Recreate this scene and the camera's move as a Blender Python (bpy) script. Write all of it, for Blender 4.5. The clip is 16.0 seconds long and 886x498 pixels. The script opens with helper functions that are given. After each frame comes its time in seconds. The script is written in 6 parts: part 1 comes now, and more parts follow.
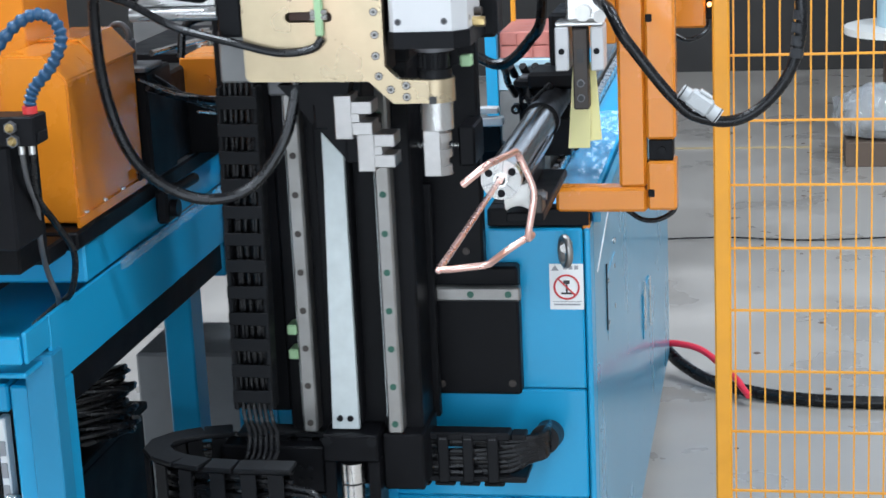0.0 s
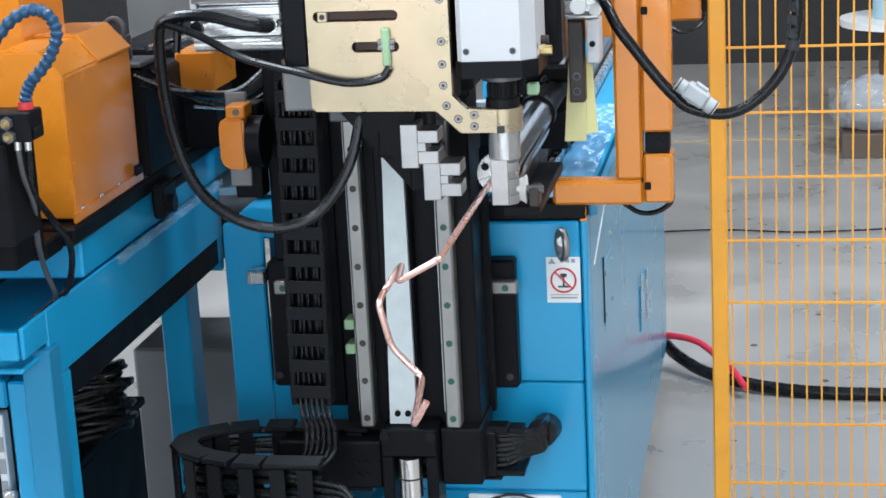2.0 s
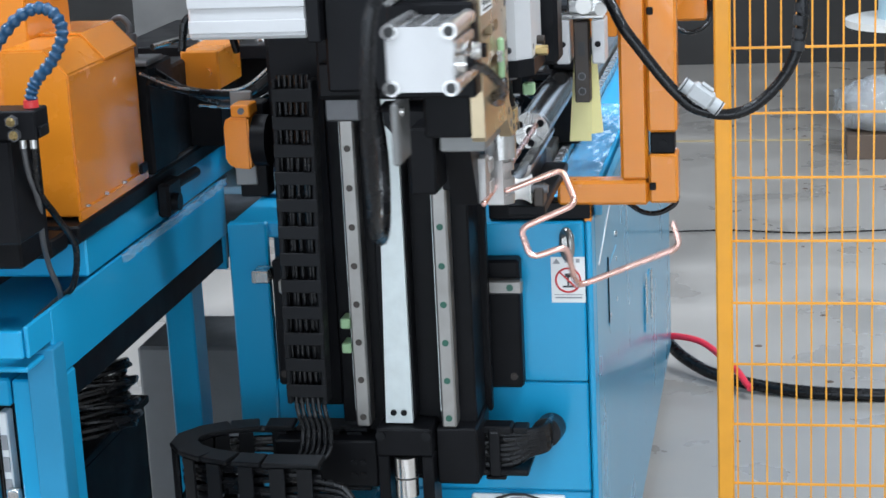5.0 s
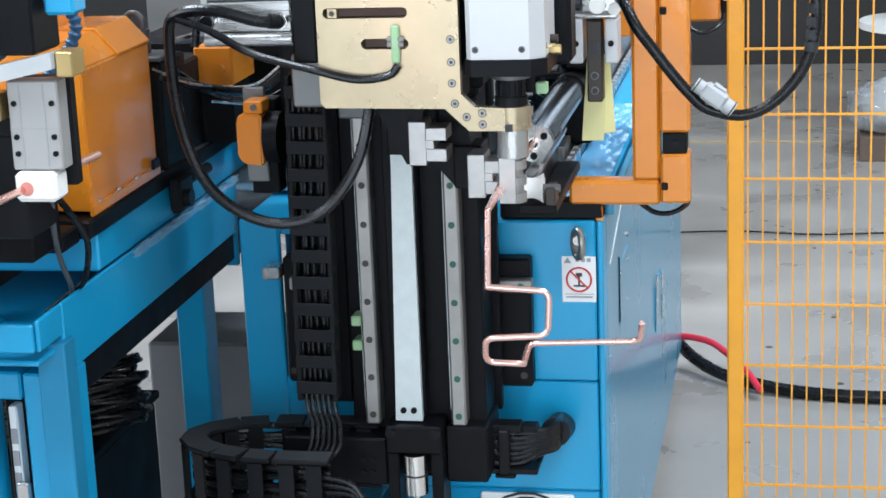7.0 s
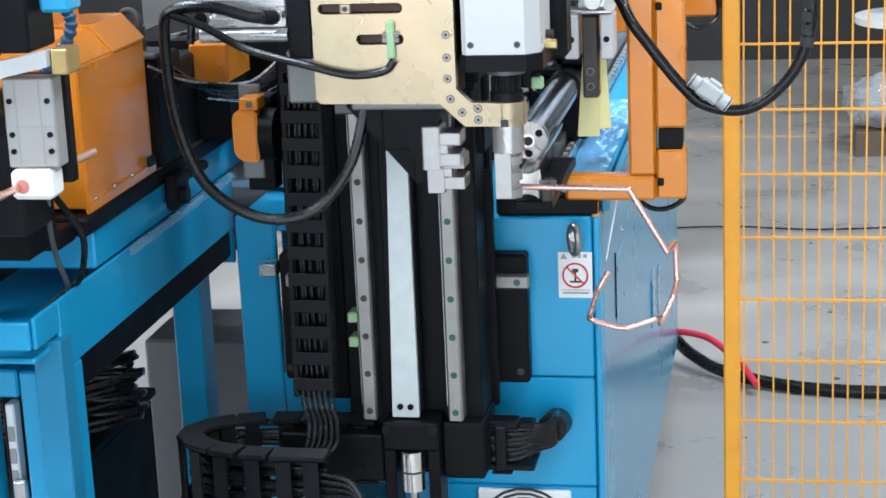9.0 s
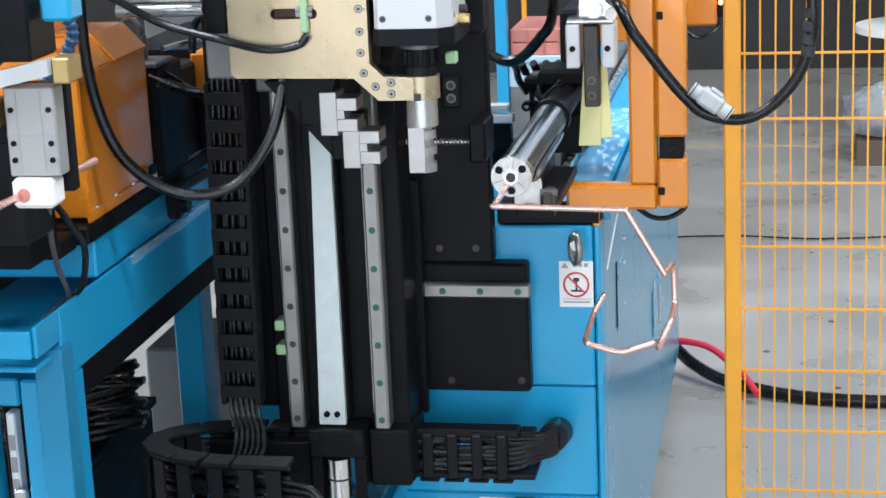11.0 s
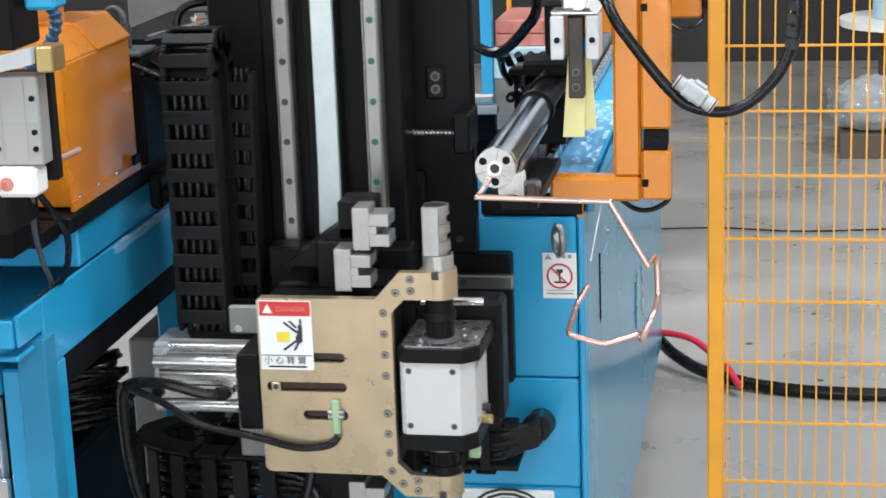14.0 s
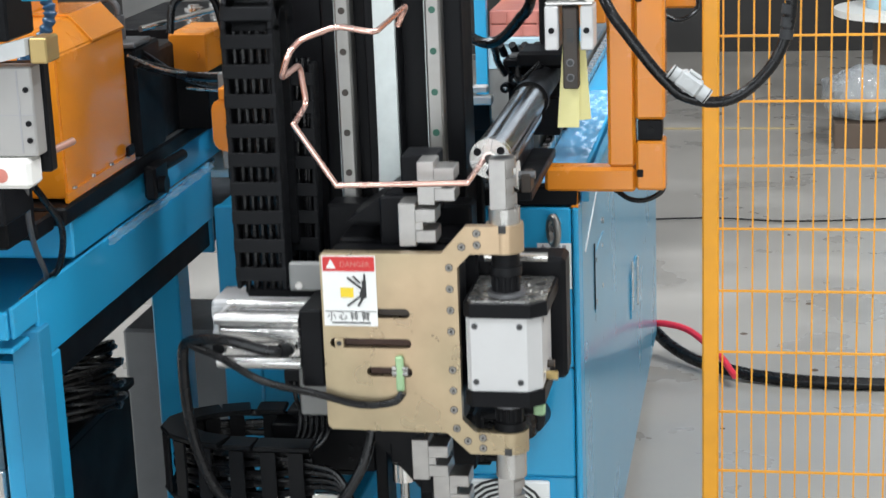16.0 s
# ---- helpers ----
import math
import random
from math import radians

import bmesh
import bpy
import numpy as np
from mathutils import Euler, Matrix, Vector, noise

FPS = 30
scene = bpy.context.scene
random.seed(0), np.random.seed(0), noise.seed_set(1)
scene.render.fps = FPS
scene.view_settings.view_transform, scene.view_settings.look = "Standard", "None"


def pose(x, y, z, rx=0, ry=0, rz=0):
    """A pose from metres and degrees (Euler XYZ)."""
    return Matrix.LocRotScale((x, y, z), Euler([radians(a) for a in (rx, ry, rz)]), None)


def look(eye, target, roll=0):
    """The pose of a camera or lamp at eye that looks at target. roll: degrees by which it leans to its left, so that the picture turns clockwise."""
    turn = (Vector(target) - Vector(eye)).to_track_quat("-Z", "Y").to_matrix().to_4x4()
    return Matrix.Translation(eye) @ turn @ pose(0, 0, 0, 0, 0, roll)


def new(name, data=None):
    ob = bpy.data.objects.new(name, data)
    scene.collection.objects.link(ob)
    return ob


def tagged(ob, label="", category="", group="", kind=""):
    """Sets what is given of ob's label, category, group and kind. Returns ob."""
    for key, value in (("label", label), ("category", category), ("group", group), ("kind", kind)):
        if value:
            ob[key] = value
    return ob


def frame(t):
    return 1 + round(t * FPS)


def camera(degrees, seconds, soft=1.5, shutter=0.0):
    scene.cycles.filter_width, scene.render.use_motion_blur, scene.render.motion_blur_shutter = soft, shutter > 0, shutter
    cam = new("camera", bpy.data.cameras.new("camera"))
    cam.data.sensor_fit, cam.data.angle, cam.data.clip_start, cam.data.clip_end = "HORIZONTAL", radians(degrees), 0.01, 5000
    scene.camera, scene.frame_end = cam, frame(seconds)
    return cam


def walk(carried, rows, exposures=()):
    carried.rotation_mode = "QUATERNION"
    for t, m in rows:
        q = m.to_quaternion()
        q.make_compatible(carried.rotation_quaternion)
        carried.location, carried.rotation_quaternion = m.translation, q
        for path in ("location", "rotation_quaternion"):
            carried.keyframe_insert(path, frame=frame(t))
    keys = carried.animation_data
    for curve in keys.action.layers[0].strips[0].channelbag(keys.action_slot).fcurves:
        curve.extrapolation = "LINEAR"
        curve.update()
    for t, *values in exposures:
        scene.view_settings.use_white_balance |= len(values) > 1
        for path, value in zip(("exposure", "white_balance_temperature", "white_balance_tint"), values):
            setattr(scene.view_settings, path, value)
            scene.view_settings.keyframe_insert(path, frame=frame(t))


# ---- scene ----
cam = camera(27.0, 16.0, 1.6, 0.5)
walk(cam, [(0.0, pose(0.293, -2.809, 1.6, 75.810, 0, 10.659) @ pose(0, 0, 0, 0, 0, -2.670)),
    (0.5, pose(0.293, -2.809, 1.6, 75.691, 0, 10.589) @ pose(0, 0, 0, 0, 0, -2.570)),
    (1.0, pose(0.293, -2.809, 1.6, 75.699, 0, 10.614) @ pose(0, 0, 0, 0, 0, -2.529)),
    (1.5, pose(0.293, -2.809, 1.6, 75.536, 0, 10.674) @ pose(0, 0, 0, 0, 0, -2.561)),
    (2.0, pose(0.293, -2.809, 1.6, 75.612, 0, 10.566) @ pose(0, 0, 0, 0, 0, -2.934)),
    (2.5, pose(0.293, -2.809, 1.6, 75.699, 0, 10.696) @ pose(0, 0, 0, 0, 0, -2.985)),
    (3.0, pose(0.293, -2.809, 1.6, 75.618, 0, 10.774) @ pose(0, 0, 0, 0, 0, -2.812)),
    (3.5, pose(0.293, -2.809, 1.6, 75.494, 0, 10.685) @ pose(0, 0, 0, 0, 0, -2.767)),
    (4.0, pose(0.293, -2.809, 1.6, 75.522, 0, 10.721) @ pose(0, 0, 0, 0, 0, -2.861)),
    (6.5, pose(0.293, -2.809, 1.6, 75.675, 0, 10.930) @ pose(0, 0, 0, 0, 0, -2.409)),
    (7.0, pose(0.293, -2.809, 1.6, 75.562, 0, 11.075) @ pose(0, 0, 0, 0, 0, -2.327)),
    (7.5, pose(0.293, -2.809, 1.6, 75.491, 0, 11.000) @ pose(0, 0, 0, 0, 0, -2.516)),
    (8.0, pose(0.293, -2.809, 1.6, 75.479, 0, 10.899) @ pose(0, 0, 0, 0, 0, -2.662)),
    (8.5, pose(0.293, -2.809, 1.6, 75.432, 0, 10.939) @ pose(0, 0, 0, 0, 0, -2.508)),
    (11.0, pose(0.293, -2.809, 1.6, 75.724, 0, 10.978) @ pose(0, 0, 0, 0, 0, -2.457)),
    (11.5, pose(0.293, -2.809, 1.6, 75.811, 0, 10.736) @ pose(0, 0, 0, 0, 0, -2.560)),
    (12.0, pose(0.293, -2.809, 1.6, 75.731, 0, 10.565) @ pose(0, 0, 0, 0, 0, -2.387)),
    (12.5, pose(0.293, -2.809, 1.6, 75.718, 0, 10.709) @ pose(0, 0, 0, 0, 0, -2.085)),
    (13.0, pose(0.293, -2.809, 1.6, 75.566, 0, 10.710) @ pose(0, 0, 0, 0, 0, -2.006)),
    (13.5, pose(0.293, -2.809, 1.6, 75.479, 0, 10.553) @ pose(0, 0, 0, 0, 0, -2.105)),
    (14.0, pose(0.293, -2.809, 1.6, 75.422, 0, 10.466) @ pose(0, 0, 0, 0, 0, -2.081)),
    (14.5, pose(0.293, -2.809, 1.6, 75.367, 0, 10.473) @ pose(0, 0, 0, 0, 0, -1.950)),
    (15.0, pose(0.293, -2.809, 1.6, 75.283, 0, 10.400) @ pose(0, 0, 0, 0, 0, -2.033)),
    (15.5, pose(0.293, -2.809, 1.6, 75.186, 0, 10.344) @ pose(0, 0, 0, 0, 0, -2.154)),
    (16.0, pose(0.293, -2.809, 1.6, 75.127, 0, 10.308) @ pose(0, 0, 0, 0, 0, -2.152))], [(0.0, 0.15, 5750, 9), (4.2, 0.15, 5750, 9), (7.0, 0.24, 5730, 8), (8.7, 0.24, 5730, 8), (11.0, 0.22, 5830, 9), (12.5, 0.18, 5980, 9), (16.0, 0.11, 6250, 9)])

# ---- world and lights ----
world = bpy.data.worlds.new("hall_daylight")
scene.world = world
world.use_nodes = True
wn = world.node_tree
sky = wn.nodes.new("ShaderNodeTexSky")
sky.sky_type = "NISHITA"
sky.sun_disc = False
sky.sun_elevation, sky.sun_rotation = radians(40), radians(200)
wn.links.new(sky.outputs[0], wn.nodes["Background"].inputs[0])
wn.nodes["Background"].inputs[1].default_value = 0.1


def area(name, m, sx, sy, watts, colour=(1, 1, 1)):
    d = bpy.data.lights.new(name, "AREA")
    d.shape, d.size, d.size_y, d.energy, d.color = "RECTANGLE", sx, sy, watts, colour
    ob = new(name, d)
    ob.matrix_world = m
    return ob


# high-bay strips under the roof
for x, y in ((-3.5, -2.5), (2.5, -2.5), (-3.5, 1.5), (2.5, 1.5)):
    area("high_bay_light", pose(x, y, 5.7), 2.6, 0.7, 235, (0.96, 0.985, 1.0))
# added, unseen: front key light behind the camera and left fill, before closed walls
area("front_key_light", look((1.0, -8.3, 2.0), (0.8, 0, 1.6)), 8.0, 3.8, 325, (0.93, 0.975, 1.0))
area("left_fill_light", look((-6.6, -3.0, 3.0), (0, 0, 0.9)), 5.0, 2.2, 200, (0.95, 0.98, 1.0))


# ---- materials ----
def mat(name, colour, rough=0.5, metal=0.0, var=0.12, scale=30.0, bump=0.0, bscale=200.0, spec=0.5, stretch=(1, 1, 1), stain=None, coat=0.0, trans=0.0, rvar=0.15):
    m = bpy.data.materials.new(name)
    m.use_nodes = True
    t = m.node_tree
    b = t.nodes["Principled BSDF"]
    b.inputs["Metallic"].default_value = metal
    b.inputs["Specular IOR Level"].default_value = spec
    b.inputs["Coat Weight"].default_value = coat
    b.inputs["Coat Roughness"].default_value = 0.08
    b.inputs["Transmission Weight"].default_value = trans
    tc = t.nodes.new("ShaderNodeTexCoord")
    mp = t.nodes.new("ShaderNodeMapping")
    mp.inputs["Scale"].default_value = stretch
    t.links.new(tc.outputs["Object"], mp.inputs["Vector"])
    n1 = t.nodes.new("ShaderNodeTexNoise")
    n1.inputs["Scale"].default_value, n1.inputs["Detail"].default_value = scale, 6
    n2 = t.nodes.new("ShaderNodeTexNoise")
    n2.inputs["Scale"].default_value, n2.inputs["Detail"].default_value = scale * 0.13, 3
    for n in (n1, n2):
        t.links.new(mp.outputs[0], n.inputs["Vector"])
    mix = t.nodes.new("ShaderNodeMath")
    mix.operation = "ADD"
    t.links.new(n1.outputs["Fac"], mix.inputs[0])
    t.links.new(n2.outputs["Fac"], mix.inputs[1])
    ramp = t.nodes.new("ShaderNodeMapRange")
    ramp.inputs["From Min"].default_value, ramp.inputs["From Max"].default_value = 0.6, 1.4
    ramp.inputs["To Min"].default_value, ramp.inputs["To Max"].default_value = 1 - var, 1 + var
    t.links.new(mix.outputs[0], ramp.inputs["Value"])
    mul = t.nodes.new("ShaderNodeVectorMath")
    mul.operation = "SCALE"
    if stain:
        cm = t.nodes.new("ShaderNodeMixRGB")
        cm.inputs[1].default_value, cm.inputs[2].default_value = (*colour, 1), (*stain, 1)
        sr = t.nodes.new("ShaderNodeMapRange")
        sr.inputs["From Min"].default_value, sr.inputs["From Max"].default_value = 0.5, 0.7
        t.links.new(n2.outputs["Fac"], sr.inputs["Value"])
        t.links.new(sr.outputs[0], cm.inputs[0])
        t.links.new(cm.outputs[0], mul.inputs[0])
    else:
        mul.inputs[0].default_value = colour
    t.links.new(ramp.outputs[0], mul.inputs["Scale"])
    t.links.new(mul.outputs[0], b.inputs["Base Color"])
    rr = t.nodes.new("ShaderNodeMapRange")
    rr.inputs["From Min"].default_value, rr.inputs["From Max"].default_value = 0.35, 0.65
    rr.inputs["To Min"].default_value, rr.inputs["To Max"].default_value = max(0.03, rough - rvar * rough), min(1, rough + rvar * rough)
    t.links.new(n1.outputs["Fac"], rr.inputs["Value"])
    t.links.new(rr.outputs[0], b.inputs["Roughness"])
    if bump:
        nb = t.nodes.new("ShaderNodeTexNoise")
        nb.inputs["Scale"].default_value, nb.inputs["Detail"].default_value = bscale, 4
        t.links.new(mp.outputs[0], nb.inputs["Vector"])
        bp = t.nodes.new("ShaderNodeBump")
        bp.inputs["Strength"].default_value, bp.inputs["Distance"].default_value = bump, 0.002
        t.links.new(nb.outputs["Fac"], bp.inputs["Height"])
        t.links.new(bp.outputs[0], b.inputs["Normal"])
    return m


BLUE = mat("blue_enamel", (0.025, 0.31, 0.56), 0.33, var=0.09, scale=5, bump=0.05, bscale=90, coat=0.25)
# shaded copy of the blue enamel: the dimness inside is in its colour
BLUE_SHADED = mat("blue_enamel_shaded", (0.02, 0.2, 0.36), 0.45, var=0.12, scale=8)
# greyer copy of BLUE: floor reflection and side shade put into the colour
BLUE_GREY = mat("blue_enamel_floor_sheen", (0.05, 0.28, 0.45), 0.28, var=0.04, scale=4, coat=0.35, rvar=0.03)
ORANGE = mat("orange_enamel", (0.68, 0.225, 0.012), 0.27, var=0.05, scale=7, bump=0.02, bscale=40, coat=0.4, rvar=0.04)
YELLOW = mat("yellow_powder_coat", (0.75, 0.33, 0.015), 0.45, var=0.1, scale=25)
BLACK = mat("black_oxide_steel", (0.006, 0.0061, 0.0071), 0.42, var=0.45, scale=14, bump=0.08, bscale=300, spec=0.11)
BLACK_PLASTIC = mat("black_nylon", (0.0065, 0.0068, 0.0078), 0.45, var=0.3, scale=40, spec=0.15)
DUSTY = mat("dusty_black_nylon", (0.035, 0.036, 0.038), 0.6, var=0.7, scale=60, spec=0.2, stain=(0.01, 0.01, 0.011))
RUBBER = mat("black_cable_sheath", (0.0055, 0.0055, 0.0062), 0.27, var=0.2, scale=40, spec=0.3)
STEEL = mat("ground_steel", (0.5, 0.49, 0.47), 0.27, 0.9, var=0.08, scale=40, rvar=0.06, bump=0.08, bscale=500, stretch=(1, 1, 0.2))
RAIL = mat("hardened_rail_steel", (0.3, 0.29, 0.275), 0.36, 0.85, var=0.2, scale=25, stain=(0.2, 0.19, 0.17))
CHROME = mat("polished_steel", (0.74, 0.72, 0.69), 0.24, 1.0, var=0.05, scale=20, rvar=0.06)
JAW = mat("ground_tool_steel", (0.4, 0.385, 0.37), 0.34, 0.85, var=0.14, scale=60, bump=0.08, bscale=400)
STRIP = mat("galvanised_strip", (0.56, 0.60, 0.59), 0.42, 0.3, var=0.1, scale=60, bump=0.05, bscale=300)
BARREL = mat("turned_barrel_steel", (0.34, 0.328, 0.315), 0.24, 1.0, var=0.03, scale=8, rvar=0.05)
ALU = mat("anodised_aluminium", (0.6, 0.59, 0.575), 0.27, 0.85, var=0.03, scale=30, rvar=0.04, stretch=(0.2, 1, 1))
WHITE_ALU = mat("white_and_lit_faces", (0.54, 0.535, 0.53), 0.42, 0.15, var=0.04, scale=40)
GOLD = mat("yellow_passivated_zinc", (0.45, 0.365, 0.235), 0.3, 0.72, var=0.22, scale=16, bump=0.04, bscale=250, stain=(0.50, 0.36, 0.235), rvar=0.12)
BRONZE = mat("brown_slot_slide", (0.05, 0.025, 0.018), 0.5, 0.3, var=0.3, scale=40)
COPPER = mat("bright_copper", (0.84, 0.53, 0.455), 0.27, 0.92, var=0.04, scale=12)
BROWNED = mat("browned_steel", (0.045, 0.036, 0.03), 0.5, 0.3, var=0.2)
DULLPANEL = mat("dull_galvanised_sheet", (0.2, 0.2, 0.195), 0.45, 0.4, var=0.3, scale=12)
GREENP = mat("green_sensor_plastic", (0.30, 0.46, 0.25), 0.5)
GREEN_CAP = mat("green_hole_plug", (0.015, 0.085, 0.055), 0.5)
SATIN = mat("satin_aluminium", (0.36, 0.352, 0.34), 0.5, 0.5, var=0.05, scale=20, rvar=0.05)
DARKMETAL = mat("dull_grey_steel", (0.13, 0.13, 0.135), 0.45, 0.5, var=0.2)
WHITEP = mat("white_label", (0.78, 0.78, 0.76), 0.5, var=0.04)
NYLON = mat("white_nylon", (0.78, 0.76, 0.72), 0.5, var=0.05)
GREYPLUG = mat("light_grey_plastic", (0.42, 0.43, 0.43), 0.5)
RED = mat("red_print", (0.55, 0.03, 0.03), 0.5)
INK = mat("black_print", (0.02, 0.02, 0.02), 0.5)
GREYINK = mat("grey_print", (0.3, 0.3, 0.31), 0.6)
YPRINT = mat("yellow_print", (0.75, 0.55, 0.03), 0.5)
PALE_YELLOW = mat("pale_yellow_nylon", (0.72, 0.66, 0.3), 0.5, var=0.06)
LOC_BLUE = mat("blue_coolant_hose", (0.01, 0.055, 0.125), 0.32)
BRASS = mat("brass", (0.5, 0.37, 0.16), 0.33, 0.85)
CONCRETE = mat("polished_concrete", (0.31, 0.288, 0.26), 0.34, var=0.32, scale=3, bump=0.04, bscale=60, stain=(0.27, 0.252, 0.228), rvar=0.3)
GREYBOX = mat("grey_paint", (0.15, 0.155, 0.16), 0.45)
DARKGREY = mat("dark_painted_wall", (0.024, 0.0225, 0.021), 0.8, scale=3, var=0.3)
WALLM = mat("grey_wall_paint", (0.5, 0.5, 0.49), 0.8, scale=3)
LINE = mat("worn_floor_line", (0.42, 0.33, 0.18), 0.6, var=0.4, scale=20)
REDHOSE = mat("red_hose", (0.7, 0.03, 0.06), 0.35)
FILM = mat("clear_plastic_film", (0.85, 0.87, 0.88), 0.07, trans=0.8, bump=1.0, bscale=45, spec=1.0)
SALMON = mat("salmon_crate", (0.55, 0.2, 0.16), 0.5)
LIGHTBLUE = mat("pale_blue_panel", (0.4, 0.55, 0.62), 0.5)
PALLET = mat("brown_carton", (0.1, 0.07, 0.05), 0.7)
AMBER = bpy.data.materials.new("amber_lamp")
AMBER.use_nodes = True
AMBER.node_tree.nodes["Principled BSDF"].inputs["Emission Color"].default_value = (1, 0.35, 0.02, 1)
AMBER.node_tree.nodes["Principled BSDF"].inputs["Emission Strength"].default_value = 4


# ---- mesh helpers ----
def bx(bm, x0, x1, y0, y1, z0, z1, b=0.002):
    r = bmesh.ops.create_cube(bm, size=1.0)
    vs = r["verts"]
    for v in vs:
        v.co = Vector((x0 + (v.co.x + 0.5) * (x1 - x0), y0 + (v.co.y + 0.5) * (y1 - y0), z0 + (v.co.z + 0.5) * (z1 - z0)))
    if b:
        es = {e for v in vs for e in v.link_edges}
        bmesh.ops.bevel(bm, geom=list(es), offset=min(b, 0.4 * min(abs(x1 - x0), abs(y1 - y0), abs(z1 - z0))), segments=1, affect="EDGES")
    return bm


def box(x0, x1, y0, y1, z0, z1, b=0.002):
    return bx(bmesh.new(), x0, x1, y0, y1, z0, z1, b)


def cyl(bm, p0, p1, r, seg=24, r2=None):
    p0, p1 = Vector(p0), Vector(p1)
    d = p1 - p0
    m = Matrix.Translation((p0 + p1) / 2) @ d.to_track_quat("Z", "Y").to_matrix().to_4x4()
    bmesh.ops.create_cone(bm, cap_ends=True, segments=seg, radius1=r, radius2=r if r2 is None else r2, depth=d.length, matrix=m)
    return bm


def rod(p0, p1, r, seg=24, r2=None):
    return cyl(bmesh.new(), p0, p1, r, seg, r2)


def prism(bm, pts, axis, a0, a1):
    """Extrudes a polygon of 2D points along axis 'x', 'y' or 'z'."""
    def at(p, a):
        return {"x": (a, p[0], p[1]), "y": (p[0], a, p[1]), "z": (p[0], p[1], a)}[axis]
    lo = [bm.verts.new(at(p, a0)) for p in pts]
    hi = [bm.verts.new(at(p, a1)) for p in pts]
    n = len(pts)
    bm.faces.new(lo)
    bm.faces.new(hi[::-1])
    for i in range(n):
        bm.faces.new((lo[i], hi[i], hi[(i + 1) % n], lo[(i + 1) % n]))
    bmesh.ops.recalc_face_normals(bm, faces=bm.faces)
    return bm


def rounded(pts, fillet, steps=5):
    pts = [Vector(p) for p in pts]
    out = [pts[0]]
    for a, b, c in zip(pts, pts[1:], pts[2:]):
        f = min(fillet, 0.45 * (a - b).length, 0.45 * (c - b).length)
        p, q = b + (a - b).normalized() * f, b + (c - b).normalized() * f
        for i in range(steps + 1):
            t = i / steps
            out.append(p * (1 - t) ** 2 + b * 2 * t * (1 - t) + q * t * t)
    return out + [pts[-1]]


def smooth_path(pts, n=8):
    pts = [Vector(p) for p in pts]
    e = [2 * pts[0] - pts[1]] + pts + [2 * pts[-1] - pts[-2]]
    out = []
    for i in range(1, len(e) - 2):
        p0, p1, p2, p3 = e[i - 1:i + 3]
        for k in range(n):
            t = k / n
            out.append(0.5 * (2 * p1 + (p2 - p0) * t + (2 * p0 - 5 * p1 + 4 * p2 - p3) * t * t + (3 * p1 - p0 - 3 * p2 + p3) * t ** 3))
    return out + [pts[-1]]


def sweep(bm, pts, r, seg=10, ribs=None):
    pts = [Vector(p) for p in pts]
    rings, up = [], None
    for i, p in enumerate(pts):
        d = (pts[min(i + 1, len(pts) - 1)] - pts[max(i - 1, 0)]).normalized()
        if up is None:
            up = d.orthogonal().normalized()
        up = (up - d * up.dot(d)).normalized()
        side = d.cross(up)
        rr = r * (ribs[i % len(ribs)] if ribs else 1)
        rings.append([bm.verts.new(p + (up * math.cos(a) + side * math.sin(a)) * rr) for a in (2 * math.pi * k / seg for k in range(seg))])
    for a, b in zip(rings, rings[1:]):
        for k in range(seg):
            bm.faces.new((a[k], a[(k + 1) % seg], b[(k + 1) % seg], b[k])).smooth = True
    bm.faces.new(rings[0][::-1])
    bm.faces.new(rings[-1])
    return bm


def cable(pts, r, seg=10, n=8):
    return sweep(bmesh.new(), smooth_path(pts, n), r, seg)


def part(name, bm, material, parent=None, label="", at=None):
    me = bpy.data.meshes.new(name)
    bm.to_mesh(me)
    bm.free()
    me.materials.append(material)
    me.set_sharp_from_angle(angle=radians(35))
    for p in me.polygons:
        p.use_smooth = True
    ob = new(name, me)
    if parent:
        ob.parent = parent
    if at is not None:
        ob.matrix_basis = at
    if label:
        ob["label"] = label
    return ob


LOAD_SIDE = (-0.0205, 0.1966, -0.112)      # seat of the loading side, which is built at 1:1.07


def on_load_side(ob):
    ob.location, ob.scale = LOAD_SIDE, (1.07, 1.07, 1.07)
    return ob


def thing(name, label, category, m=None, group="", kind=""):
    ob = new(name)
    ob.empty_display_size = 0.05
    if m is not None:
        ob.matrix_basis = m
    return tagged(ob, label, category, group, kind)


def solid(name, bm, material, label, category="", group="", kind="", at=None):
    return tagged(part(name, bm, material, at=at), label, category, group, kind)


def bolt(parent, x, y, z, r=0.0042, axis="y", material=None):
    """A socket screw whose head faces -y (or up the z axis)."""
    bm = bmesh.new()
    if axis == "y":
        cyl(bm, (x, y, z), (x, y - 0.003, z), r, 12)
        cyl(bm, (x, y - 0.003, z), (x, y - 0.0034, z), r * 0.5, 6)
    else:
        cyl(bm, (x, y, z), (x, y, z + 0.004), r, 12)
    return part("bolt", bm, material or BLACK, parent)


